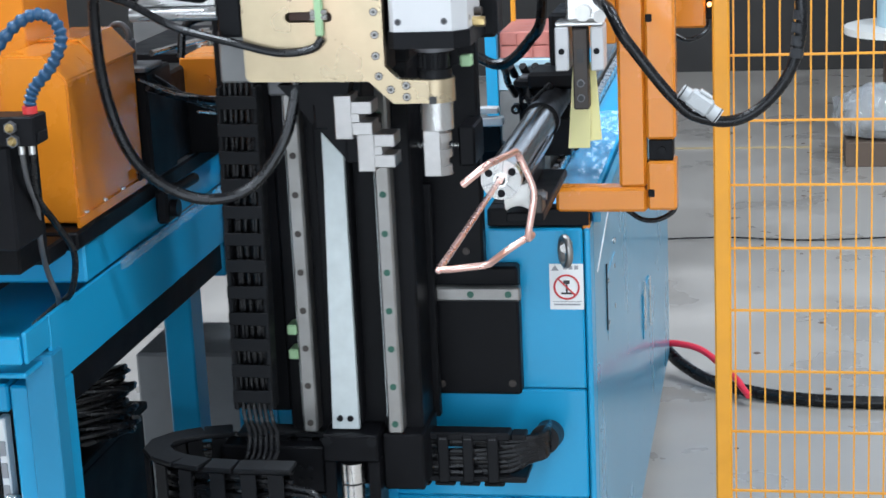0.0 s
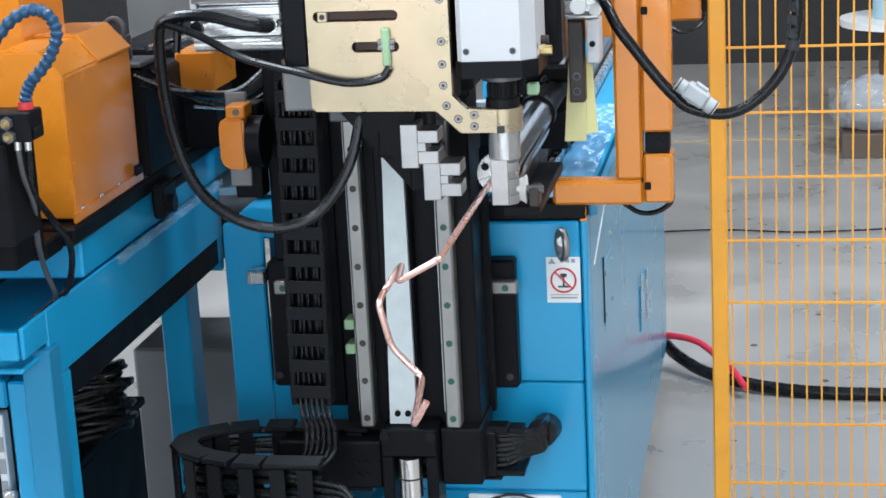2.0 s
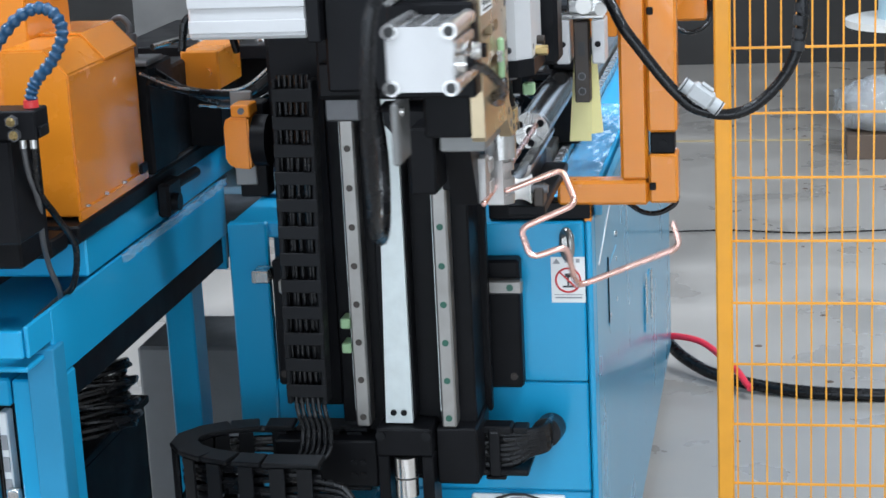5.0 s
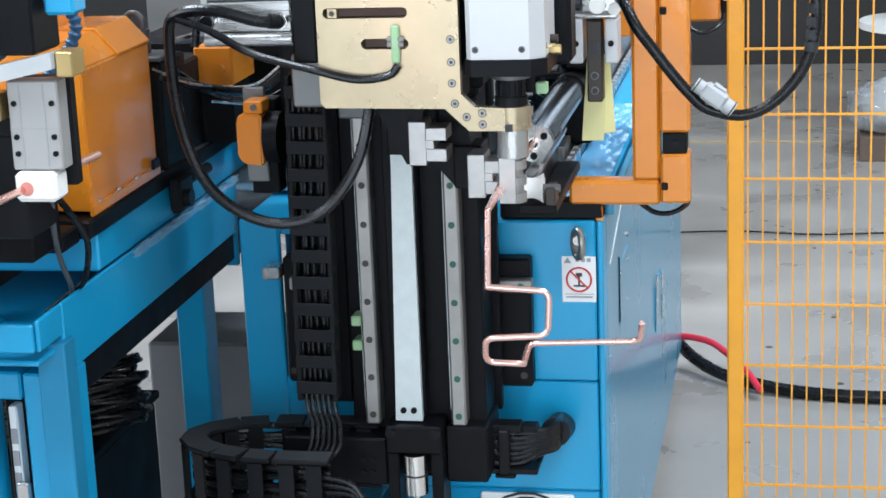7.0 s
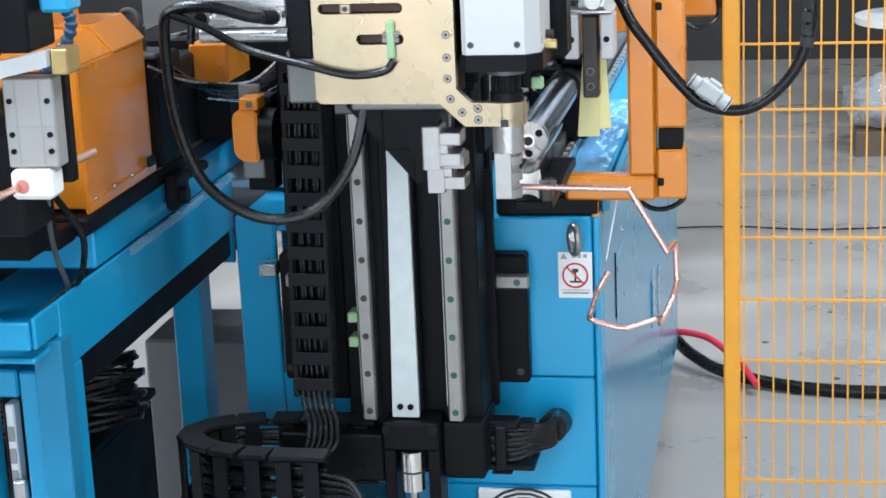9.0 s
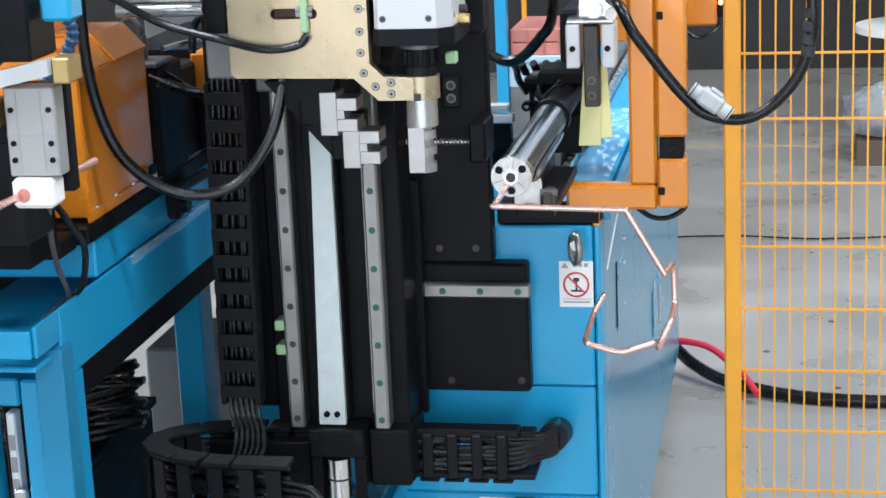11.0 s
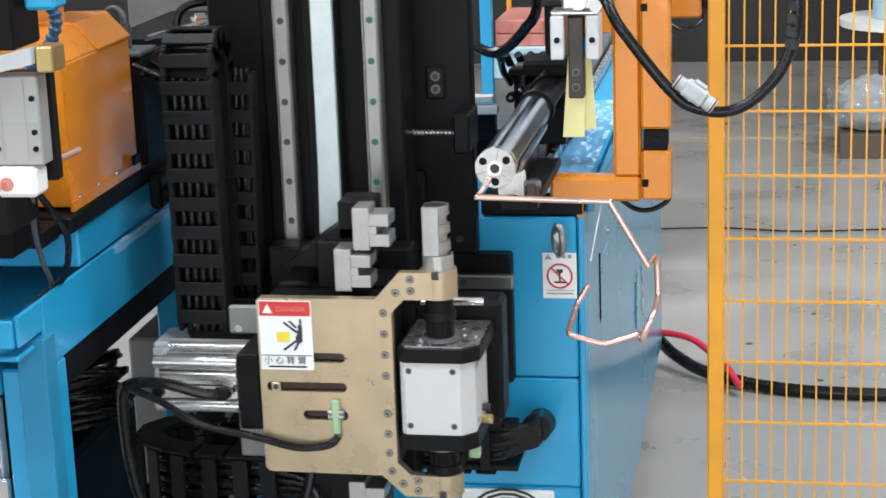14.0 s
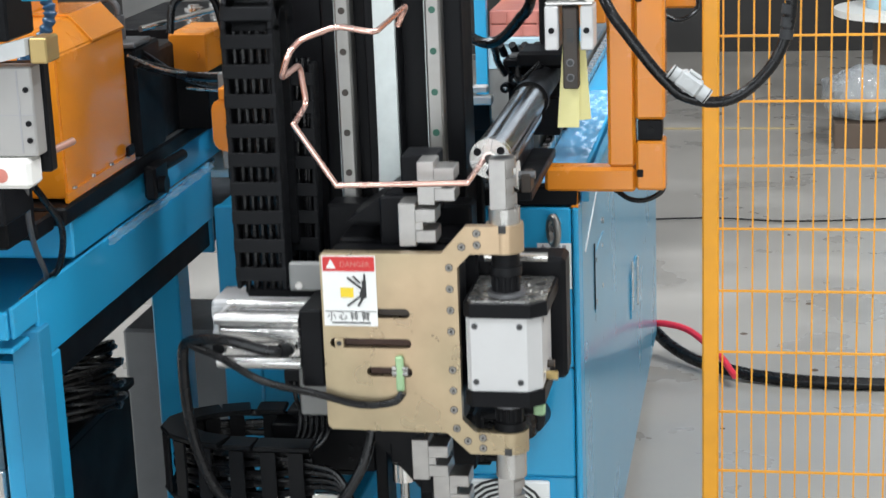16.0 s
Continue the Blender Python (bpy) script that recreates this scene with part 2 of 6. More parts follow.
# ---- setting ----
solid("floor", box(-7, 7, -9, 12, -0.2, 0, 0), CONCRETE, "worn polished grey concrete workshop floor", "floor", kind="structure")
def north_wall():
    bm = bmesh.new()
    bx(bm, -7, 7, 7.3, 7.5, 0, 2.0, 0)
    bx(bm, -7, 7, 7.3, 7.5, 3.4, 6, 0)
    for x0, x1 in ((-7, -3.6), (-1.2, -0.6), (1.8, 2.4), (4.8, 7)):
        bx(bm, x0, x1, 7.3, 7.5, 2.0, 3.4, 0)
    solid("wall_north", bm, DARKGREY, "dark painted hall wall with a high window band", "wall", kind="structure")
    for n, x0 in enumerate((-3.6, -0.6, 2.4)):
        w = thing("window_%d" % (n + 1), "high steel-framed hall window letting in daylight", "window", kind="structure")
        for x in (x0, x0 + 0.785, x0 + 1.57, x0 + 2.35):
            part("mullion", box(x, x + 0.05, 7.36, 7.42, 2.0, 3.4, 0.004), GREYBOX, w)
        for z in (2.0, 3.35):
            part("window_frame", box(x0, x0 + 2.4, 7.355, 7.425, z, z + 0.05, 0.004), GREYBOX, w)
        area("window_daylight", pose(x0 + 1.2, 7.48, 2.7, -90), 2.3, 1.3, 11, (0.95, 0.98, 1.0))


north_wall()
solid("wall_south", box(-7, 7, -9.2, -9, 0, 6, 0), WALLM, "plain grey hall wall", "wall", kind="structure")
solid("wall_west", box(-7.2, -7, -9, 9.4, 0, 6, 0), WALLM, "plain grey hall wall", "wall", kind="structure")
solid("wall_east", box(7, 7.2, -9, 9.4, 0, 6, 0), WALLM, "plain grey hall wall", "wall", kind="structure")
solid("ceiling", box(-7.2, 7.2, -9.2, 9.6, 6, 6.2, 0), WALLM, "plain grey hall roof", "ceiling", kind="structure")
for y, x0, x1 in ((5.15, -0.2, 0.42), (5.15, 0.66, 2.2), (3.77, 0.86, 2.6)):
    solid("floor_line", box(x0, x1, y, y + 0.035, 0.001, 0.003, 0), LINE, "worn yellow line painted on the concrete floor", "floor line", kind="structure")


def floor_marks():
    rnd = random.Random(11)
    pts = [(0.95 + 0.03 * rnd.uniform(-1, 1), 3.3 + 0.16 * i, 0.0006) for i in range(12)]
    c = solid("floor_crack", sweep(bmesh.new(), pts, 0.0035, 6), DARKGREY, "thin dark crack in the concrete floor", "floor crack", kind="structure")
    bm = bmesh.new()
    for i in range(60):
        x, y, r = rnd.uniform(0.1, 1.6), rnd.uniform(0.6, 5.5), rnd.uniform(0.003, 0.012)
        cyl(bm, (x, y, 0.0), (x, y, 0.002), r, 7, r * 0.6)
    solid("floor_grit", bm, PALLET, "dark specks of grit scattered on the concrete floor", "grit", kind="stuff")


floor_marks()


# ---- bender cabinet ----
def bender_cabinet():
    c = thing("bender_cabinet", "sky-blue enamelled steel machine cabinet standing on the concrete floor", "cabinet")
    bm = bmesh.new()
    bx(bm, -0.2, -0.012, 0.0, 0.02, 0.645, 0.91, 0.003)
    part("front_panel", bm, BLUE, c)
    part("front_panel", box(-0.53, -0.012, 0.002, 0.02, 0.456, 0.643, 0.003), BLUE, c)
    part("plinth_panel", box(-0.53, -0.012, 0.006, 0.02, 0.075, 0.455, 0.003), BLUE, c)
    v = part("vent_grille", box(-0.21, -0.055, -0.006, 0.0055, 0.33, 0.449, 0.003), WHITEP, c, "white louvred vent grille")
    for i in range(7):
        r = 0.012 + i * 0.0105
        for a0 in (20, 200):
            arc = [(-0.132 + rr * math.cos(radians(t)) * 0.9, 0.39 + rr * math.sin(radians(t)) * 0.8) for rr, tt in ((r, range(a0, a0 + 141, 20)), (r + 0.0055, range(a0 + 140, a0 - 1, -20))) for t in tt]
            part("slot", prism(bmesh.new(), arc, "y", -0.0068, -0.0062), INK, v)
    part("front_panel", box(-0.595, -0.53, 0.0, 0.02, 0.1, 0.91, 0.003), BLUE, c)
    part("corner_strip", box(-0.010, 0.0, -0.001, 0.05, 0.075, 0.91, 0.003), BLUE, c)
    side = part("side_panel", box(-0.02, 0.0, 0.052, 2.0, 0.075, 0.905, 0.004), BLUE_GREY, c, "glossy blue side panel")
    part("top_panel", box(-0.595, -0.001, 0.021, 0.56, 0.88, 0.907, 0.003), BLUE, c)
    part("top_panel", box(-0.2, -0.001, 0.562, 2.0, 0.88, 0.907, 0.003), BLUE, c)
    part("step_panel", box(-0.575, -0.2, 0.54, 0.56, 0.1, 0.88), BLUE_SHADED, c)
    part("back_panel", box(-0.2, -0.021, 1.98, 2.0, 0.075, 0.88), BLUE, c)
    part("inner_panel", box(-0.59, -0.575, 0.25, 0.54, 0.1, 0.88), BLUE_SHADED, c)
    part("inner_panel", box(-0.2, -0.185, 0.56, 1.98, 0.1, 0.88), BLUE_SHADED, c)
    for x, ys in ((-0.55, (0.08, 0.5)), (-0.06, (0.08, 1.93))):
        for y in ys:
            part("foot", rod((x, y, 0), (x, y, 0.075), 0.028, 16), STEEL, c)
    # side door: rating plate, thin pale slanted line and recessed handle
    np_ = part("nameplate", box(0.0, 0.0012, 0.256, 0.415, 0.66, 0.765, 0), BLUE_GREY, side, "blank blue-grey rating plate")
    part("plate_edge", box(0.0, 0.002, 0.25, 0.2555, 0.668, 0.785, 0), BLACK, np_)
    for y, z in ((0.275, 0.75), (0.395, 0.745), (0.275, 0.675), (0.395, 0.67)):
        part("rivet", rod((0.0012, y, z), (0.0028, y, z), 0.0045, 10), STEEL, np_)
    part("pale_line", prism(bmesh.new(), [(0.095, 0.815), (0.465, 0.905), (0.47, 0.905), (0.1, 0.812)], "x", 0.0, 0.0016), WHITEP, side, "thin pale slanted line on the side panel")
    h = part("handle", box(0.0, 0.003, 1.06, 1.23, 0.4, 0.5, 0.001), BLUE_GREY, side, "recessed blue handle plate")
    part("handle_rim", box(0.003, 0.007, 1.06, 1.075, 0.42, 0.53, 0.001), ALU, h)
    part("handle_rim", box(0.003, 0.007, 1.215, 1.23, 0.385, 0.5, 0.001), ALU, h)
    part("latch", rod((0, 0.40, 0.79), (0.004, 0.40, 0.79), 0.006, 14), STEEL, side)
    return c


cabinet = bender_cabinet()


def eye_bolt():
    e = thing("eye_bolt", "galvanised lifting eye screwed into the blue cabinet front", "eye bolt")
    ring = [(-0.036, -0.03 + 0.015 * math.cos(a), 0.881 + 0.022 * math.sin(a)) for a in (2 * math.pi * k / 24 for k in range(24))]
    bm = bmesh.new()
    sweep(bm, ring + ring[:1], 0.0058, 10)
    bmesh.ops.rotate(bm, verts=bm.verts, cent=(-0.036, -0.03, 0.885), matrix=Matrix.Rotation(radians(32), 3, "Z"))
    part("ring", bm, RAIL, e)
    part("shank", rod((-0.036, 0.0, 0.885), (-0.036, -0.024, 0.885), 0.009, 14), STEEL, e)


eye_bolt()


def flat(name, x0, x1, z0, z1, y, material, parent, t=0.0006):
    return part(name, box(x0, x1, y - t, y, z0, z1, 0), material, parent)


def warning_sign():
    s = thing("warning_sign", "white prohibition sticker with red ring on the blue cabinet", "sign")
    flat("backing", -0.066, -0.012, 0.778, 0.853, 0.0, WHITEP, s)
    bm = bmesh.new()
    c = Vector((-0.039, -0.0012, 0.815))
    ring = [c + Vector((0.0195 * math.cos(a), 0, 0.0195 * math.sin(a))) for a in (2 * math.pi * k / 32 for k in range(33))]
    sweep(bm, ring, 0.0016, 6)
    part("ring", bm, RED, s)
    part("slash", rod(c + Vector((-0.0135, 0, 0.0135)), c + Vector((0.0135, 0, -0.0135)), 0.0014, 6), RED, s)
    bm = bmesh.new()
    bx(bm, -0.048, -0.030, -0.0011, -0.0006, 0.803, 0.806, 0)
    bx(bm, -0.0405, -0.0375, -0.0011, -0.0006, 0.806, 0.82, 0)
    bx(bm, -0.044, -0.034, -0.0011, -0.0006, 0.82, 0.826, 0)
    part("pictogram", bm, INK, s)
    part("triangle", prism(bmesh.new(), [(-0.063, 0.842), (-0.051, 0.842), (-0.057, 0.851)], "y", -0.0012, -0.0006), GREYINK, s)
    for i in range(3):
        flat("print_bar", -0.044 + i * 0.009, -0.038 + i * 0.009, 0.844, 0.85, -0.0006, GREYINK, s)
    flat("print_bar", -0.062, -0.016, 0.7905, 0.7915, -0.0006, GREYINK, s)
    flat("print_bar", -0.060, -0.018, 0.785, 0.7875, -0.0006, GREYINK, s)


warning_sign()


# ---- black machine plate with the cross rail ----
def base_plate():
    p = thing("machine_base_plate", "black oxide steel machining plate bolted to the cabinet front", "machine plate")
    bm = bmesh.new()
    bx(bm, -0.515, -0.112, -0.035, -0.002, 0.645, 0.857, 0.004)
    part("lower_plate", bm, BLACK, p)
    part("upright_plate", box(-0.50, -0.165, -0.034, -0.003, 0.8575, 1.62, 0.004), BLACK, p)
    part("top_cover", box(-0.163, 0.0, 0.004, 0.039, 0.912, 0.942, 0.003), BLACK, p)
    part("side_cover", box(-0.163, -0.127, 0.0395, 0.3, 0.912, 0.942, 0.003), BLACK, p)
    r = part("cross_rail", box(-0.50, -0.106, -0.055, -0.036, 0.806, 0.829, 0.003), RAIL, p, "steel linear rail with green hole plugs")
    for i in range(7):
        part("plug", rod((-0.125 - i * 0.06, -0.055, 0.8175), (-0.125 - i * 0.06, -0.0558, 0.8175), 0.0055, 14), GREEN_CAP, r)
    for x, z in ((-0.25, 0.883), (-0.192, 0.883), (-0.126, 0.665), (-0.505, 0.665), (-0.24, 0.663)):
        bolt(p, x, -0.035, z, 0.0058, material=BROWNED)
    lug = part("lug", box(-0.236, -0.206, -0.042, -0.0345, 1.107, 1.158, 0.003), BLACK_PLASTIC, p)
    for z in (1.123, 1.143):
        part("lug_bolt", rod((-0.2205, -0.0445, z), (-0.2205, -0.0421, z), 0.0075, 16), DARKMETAL, lug)
        part("lug_socket", rod((-0.2205, -0.0448, z), (-0.2205, -0.0446, z), 0.0045, 12), INK, lug)
    part("spring_block", box(-0.182, -0.157, -0.12, -0.0345, 1.037, 1.098, 0.003), BLACK, p)
    k = part("spring_rod", rod((-0.33, -0.1, 1.066), (-0.182, -0.1, 1.066), 0.003, 12), STEEL, p)
    part("spring", sweep(bmesh.new(), [(-0.33 + 0.145 * i / 240, -0.1 + 0.0045 * math.cos(i * 0.65), 1.066 + 0.0045 * math.sin(i * 0.65)) for i in range(241)], 0.0009, 5), DARKMETAL, k)
    part("spring_foot", box(-0.34, -0.328, -0.11, -0.0345, 1.05, 1.08), BLACK, p)
    part("stop_block", box(-0.545, -0.516, -0.05, -0.01, 0.822, 0.842), STEEL, p)
    return p


base_plate()


# ---- mandrel and bed ----
AX, AZ = -0.0897, 1.058
def mandrel():
    m = thing("feed_chuck", "polished steel feed chuck barrel with a bolted collet flange", "chuck")
    part("barrel", rod((AX, -0.295, AZ), (AX, 0.13, AZ), 0.0265, 48), BARREL, m)
    part("rear_sleeve", rod((AX, 0.13, AZ), (AX, 0.42, AZ), 0.0245, 32), BLACK, m)
    part("clamp_ring", rod((AX, 0.131, AZ), (AX, 0.155, AZ), 0.031, 32), BLACK, m)
    part("rear_collar", rod((AX, 0.42, AZ), (AX, 0.47, AZ), 0.036, 32), BLACK, m)
    f = part("collet_flange", rod((AX, -0.315, AZ), (AX, -0.295, AZ), 0.0285, 48), STEEL, m)
    for a in (35, 150, 270):
        x, z = AX + 0.0195 * math.cos(radians(a)), AZ + 0.0195 * math.sin(radians(a))
        part("screw", rod((x, -0.3162, z), (x, -0.315, z), 0.0055, 14), BLACK, f)
    for a in (0, 60, 120, 180, 240, 300):
        part("slot", box(-0.0005, 0.0005, -0.3156, -0.3148, 0.011, 0.028, 0), GREYINK, f, at=Matrix.Translation((AX, 0, AZ)) @ Matrix.Rotation(radians(a + 10), 4, "Y"))
    part("collet", rod((AX, -0.319, AZ), (AX, -0.3, AZ), 0.0105, 24), CHROME, m)
    part("bore", rod((AX, -0.3195, AZ), (AX, -0.318, AZ), 0.0068, 20), INK, m)
    part("saddle", box(AX - 0.05, AX + 0.03, 0.3, 0.44, 0.966, AZ - 0.0268), BLACK, m)
    part("saddle_cap", box(AX - 0.045, AX + 0.045, 0.32, 0.42, AZ + 0.02, AZ + 0.05, 0.006), BLACK, m)
    return m


chuck_ob = mandrel()


def guide_roller():
    g = thing("guide_roller", "white nylon guide roller on a steel bracket under the chuck", "roller")
    bm = bmesh.new()
    n = 12
    rings = []
    for i in range(n + 1):
        x = -0.088 + 0.034 * i / n
        r = 0.0145 + 0.0065 * abs(2 * i / n - 1) ** 2
        rings.append([bm.verts.new((x, -0.28 + r * math.cos(a), 1.027 + r * math.sin(a))) for a in (2 * math.pi * k / 24 for k in range(24))])
    for p, q in zip(rings, rings[1:]):
        for k in range(24):
            bm.faces.new((p[k], p[(k + 1) % 24], q[(k + 1) % 24], q[k]))
    bm.faces.new(rings[0][::-1])
    bm.faces.new(rings[-1])
    bmesh.ops.recalc_face_normals(bm, faces=bm.faces)
    part("roller", bm, NYLON, g)
    part("axle", rod((-0.054, -0.28, 1.027), (-0.03, -0.28, 1.027), 0.006, 14), DARKMETAL, g)
    part("bracket", box(-0.05, -0.036, -0.29, -0.25, 1.003, 1.03), BROWNED, g)
    part("arm", box(-0.09, -0.036, -0.28, 0.02, 0.988, 1.0025), BLACK, g)
    part("arm_post", box(-0.09, -0.062, 0.004, 0.03, 0.9425, 0.9878), BLACK, g)
    bm = bmesh.new()
    pts = [(AX + r * math.cos(radians(a)), AZ + r * math.sin(radians(a))) for r, aa in ((0.0285, range(-95, -4, 10)), (0.0335, range(-5, -96, -10))) for a in aa]
    prism(bm, pts, "y", -0.25, 0.03)
    part("half_shell", bm, BARREL, g, "steel half-shell tube guide")
    part("shell_rib", box(AX + 0.005, AX + 0.02, -0.2, 0.02, 1.003, AZ - 0.031), BLACK, g)


guide_roller()


def bed():
    b = thing("feed_bed", "blue sheet-metal bed with film and a linear rail beside the chuck", "machine bed")
    part("cover", box(-0.078, -0.005, 0.041, 1.95, 0.9075, 0.93, 0.002), BLUE, b)
    part("edge_strip", box(-0.001, 0.012, 0.06, 1.95, 0.9055, 0.926, 0.002), BLUE_GREY, b)
    bm = bmesh.new()
    nx, ny = 8, 60
    g = [[bm.verts.new((-0.074 + 0.066 * i / nx, 0.05 + 0.85 * j / ny, 0.9315 + 0.0045 * (1 + noise.noise((i * 0.8, j * 0.7, 3.0))) + 0.0015 * math.sin(j * 2.7 + i))) for i in range(nx + 1)] for j in range(ny + 1)]
    for j in range(ny):
        for i in range(nx):
            bm.faces.new((g[j][i], g[j][i + 1], g[j + 1][i + 1], g[j + 1][i]))
    part("drip_film", bm, FILM, b, "crumpled clear plastic film on the bed").visible_shadow = False
    part("side_rail", box(-0.094, -0.079, 0.041, 1.95, 0.9075, 0.947), ALU, b)
    part("guide_rail", box(-0.125, -0.098, 0.32, 1.95, 0.908, 0.965), RAIL, b)
    bm = bmesh.new()
    for i in range(40):
        bx(bm, -0.091, -0.084, 0.08 + i * 0.045, 0.092 + i * 0.045, 0.947, 0.9478, 0)
    tagged(part("scale_marks", bm, GREYINK, b), kind="stuff")
    return b


bed()


def valve_cluster():
    v = thing("valve_block", "black pneumatic valve block with hoses behind the mandrel", "valve block")
    part("body", box(-0.165, -0.06, 0.42, 0.55, 0.95, 1.085, 0.004), BLACK, v)
    part("upper_body", box(-0.105, -0.05, 0.40, 0.55, 1.0855, 1.2, 0.006), BLACK_PLASTIC, v)
    part("bracket", box(-0.165, -0.10, 0.36, 0.42, 1.075, 1.088), BLACK, v)
    part("bracket_top", box(-0.155, -0.115, 0.37, 0.41, 1.0885, 1.094, 0.001), DARKMETAL, v)
    part("bracket", box(-0.245, -0.192, 0.40, 0.4225, 1.0, 1.016), WHITE_ALU, v)
    part("bracket", box(-0.245, -0.2, 0.40, 0.4225, 1.022, 1.034), WHITE_ALU, v)
    for i in range(4):
        part("fitting", rod((-0.17 + i * 0.022, 0.42, 1.088), (-0.175 + i * 0.022, 0.40, 1.108), 0.007, 12), BLACK_PLASTIC, v)
    for x, z in ((-0.168, 1.03), (-0.15, 1.045), (-0.168, 1.062)):
        part("knob", rod((x, 0.42, z), (x, 0.40, z), 0.009, 12), BLACK, v)
        part("knob_face", rod((x, 0.40, z), (x, 0.399, z), 0.004, 10), ALU, v)
    part("hose", cable([(-0.27, 0.3, 1.158), (-0.22, 0.28, 1.146), (-0.18, 0.26, 1.133), (-0.15, 0.25, 1.142), (-0.115, 0.22, 1.178), (-0.09, 0.19, 1.22), (-0.085, 0.18, 1.34)], 0.009), RUBBER, v)
    part("hose", cable([(-0.172, 0.26, 1.134), (-0.165, 0.27, 1.12), (-0.165, 0.3, 1.095), (-0.165, 0.38, 1.06)], 0.006), RUBBER, v)
    part("hose", cable([(-0.11, 0.41, 1.07), (-0.135, 0.36, 1.075), (-0.125, 0.3, 1.06), (-0.09, 0.3, 1.09)], 0.007), RUBBER, v)
    part("pedestal", box(-0.3, -0.13, 0.44, 0.53, 0.908, 0.949), BLACK, v)
    part("guard", box(-0.3, -0.2005, 0.423, 0.45, 0.9495, 1.002), BLACK, v)


valve_cluster()


# ---- orange guard frame beside the bed ----
def guard_frame():
    g = thing("guard_frame", "orange enamelled bent-tube bracket standing on the machine bed", "guard frame")
    part("bottom_bar", box(-0.052, 0.091, 0.0, 0.04, 0.936, 0.975, 0.005), ORANGE, g)
    part("upright", box(0.048, 0.091, 0.002, 0.042, 0.9752, 1.7, 0.005), ORANGE, g)
    part("side_box", box(0.0915, 0.137, -0.005, 0.05, 0.94, 1.018, 0.004), ORANGE, g)
    part("side_box", box(0.0915, 0.137, -0.005, 0.05, 1.052, 1.7, 0.004), ORANGE, g)
    part("socket", box(0.095, 0.132, -0.002, 0.045, 1.0185, 1.0515), BLACK, g)
    part("socket_eye", rod((0.115, -0.003, 1.035), (0.115, -0.007, 1.035), 0.006, 14), BLACK_PLASTIC, g)
    for z in (0.968, 1.24, 1.3):
        part("clip", box(0.093, 0.103, -0.009, -0.0052, z - 0.006, z + 0.006), BLACK, g)
    for x in (-0.03, -0.01):
        part("screw", rod((x, 0.02, 0.942), (x, 0.02, 0.908), 0.008, 12), BLACK, g)
    part("lead", cable([(0.134, 0.03, 0.945), (0.128, 0.028, 0.93), (0.105, 0.026, 0.918), (0.08, 0.026, 0.919), (0.056, 0.028, 0.934)], 0.0042), RUBBER, g)
    part("foot", box(-0.012, 0.0, 0.005, 0.035, 0.908, 0.9355), ORANGE, g)
    return g


guard_frame()


def lamp_box():
    b = thing("signal_box", "orange signal box with a small amber lamp", "signal box")
    part("box_body", box(0.105, 0.17, 0.35, 0.42, 1.175, 1.7, 0.004), ORANGE, b)
    part("cover_strip", box(0.171, 0.182, 0.352, 0.4, 1.19, 1.7), BLACK, b)
    part("lamp", rod((0.1765, 0.352, 1.215), (0.1765, 0.346, 1.215), 0.004, 12), AMBER, b, "lit amber lamp")
    part("bracket", box(0.085, 0.108, 0.045, 0.4, 1.4, 1.46), ORANGE, b)
    part("lead", cable([(0.176, 0.36, 1.2), (0.172, 0.355, 1.17), (0.14, 0.35, 1.155), (0.11, 0.35, 1.17)], 0.004), RUBBER, b)


lamp_box()


def gripper():
    g = thing("wipe_gripper", "aluminium pneumatic gripper holding a pale yellow nylon wiper", "gripper")
    y = -0.15
    part("valve_body", box(-0.012, 0.045, y + 0.006, y + 0.07, 1.255, 1.33, 0.004), ALU, g)
    part("port", rod((0.014, y + 0.006, 1.268), (0.014, y - 0.006, 1.268), 0.012, 18), NYLON, g)
    part("port", rod((0.038, y + 0.006, 1.262), (0.038, y - 0.004, 1.262), 0.009, 18), NYLON, g)
    part("finger", box(-0.028, -0.008, y - 0.005, y + 0.05, 1.184, 1.248, 0.002), WHITE_ALU, g)
    part("finger", box(0.024, 0.043, y - 0.005, y + 0.05, 1.184, 1.248, 0.002), WHITE_ALU, g)
    part("cross_plate", box(-0.028, 0.043, y, y + 0.05, 1.2485, 1.2548), ALU, g)
    for x in (-0.018, 0.033):
        bolt(g, x, y - 0.005, 1.213, 0.0045)
    h = part("holder", box(-0.003, 0.0195, y + 0.002, y + 0.03, 1.126, 1.245), BROWNED, g)
    part("window", box(0.0035, 0.0135, y + 0.0005, y + 0.002, 1.195, 1.215, 0), INK, h)
    for z in (1.143, 1.165):
        part("screw", rod((0.008, y + 0.002, z), (0.008, y - 0.0005, z), 0.0058, 14), DARKMETAL, h)
        part("screw_socket", rod((0.008, y - 0.0005, z), (0.008, y - 0.0009, z), 0.0042, 14), INK, h)
    bm = bmesh.new()
    prism(bm, [(-0.006, 1.19), (0.02, 1.19), (0.016, 1.063), (-0.016, 1.063)], "y", y + 0.031, y + 0.037)
    part("wiper", bm, PALE_YELLOW, g)
    bm = bmesh.new()
    prism(bm, [(0.016, 1.19), (0.026, 1.19), (0.033, 1.074), (0.016, 1.072)], "y", y + 0.04, y + 0.046)
    part("wiper", bm, PALE_YELLOW, g)
    part("slide_arm", box(-0.005, 0.03, y + 0.071, 0.01, 1.27, 1.33), ALU, g)
    part("slide_post", box(0.0, 0.047, 0.004, 0.04, 1.2, 1.36), ORANGE, g)


gripper()


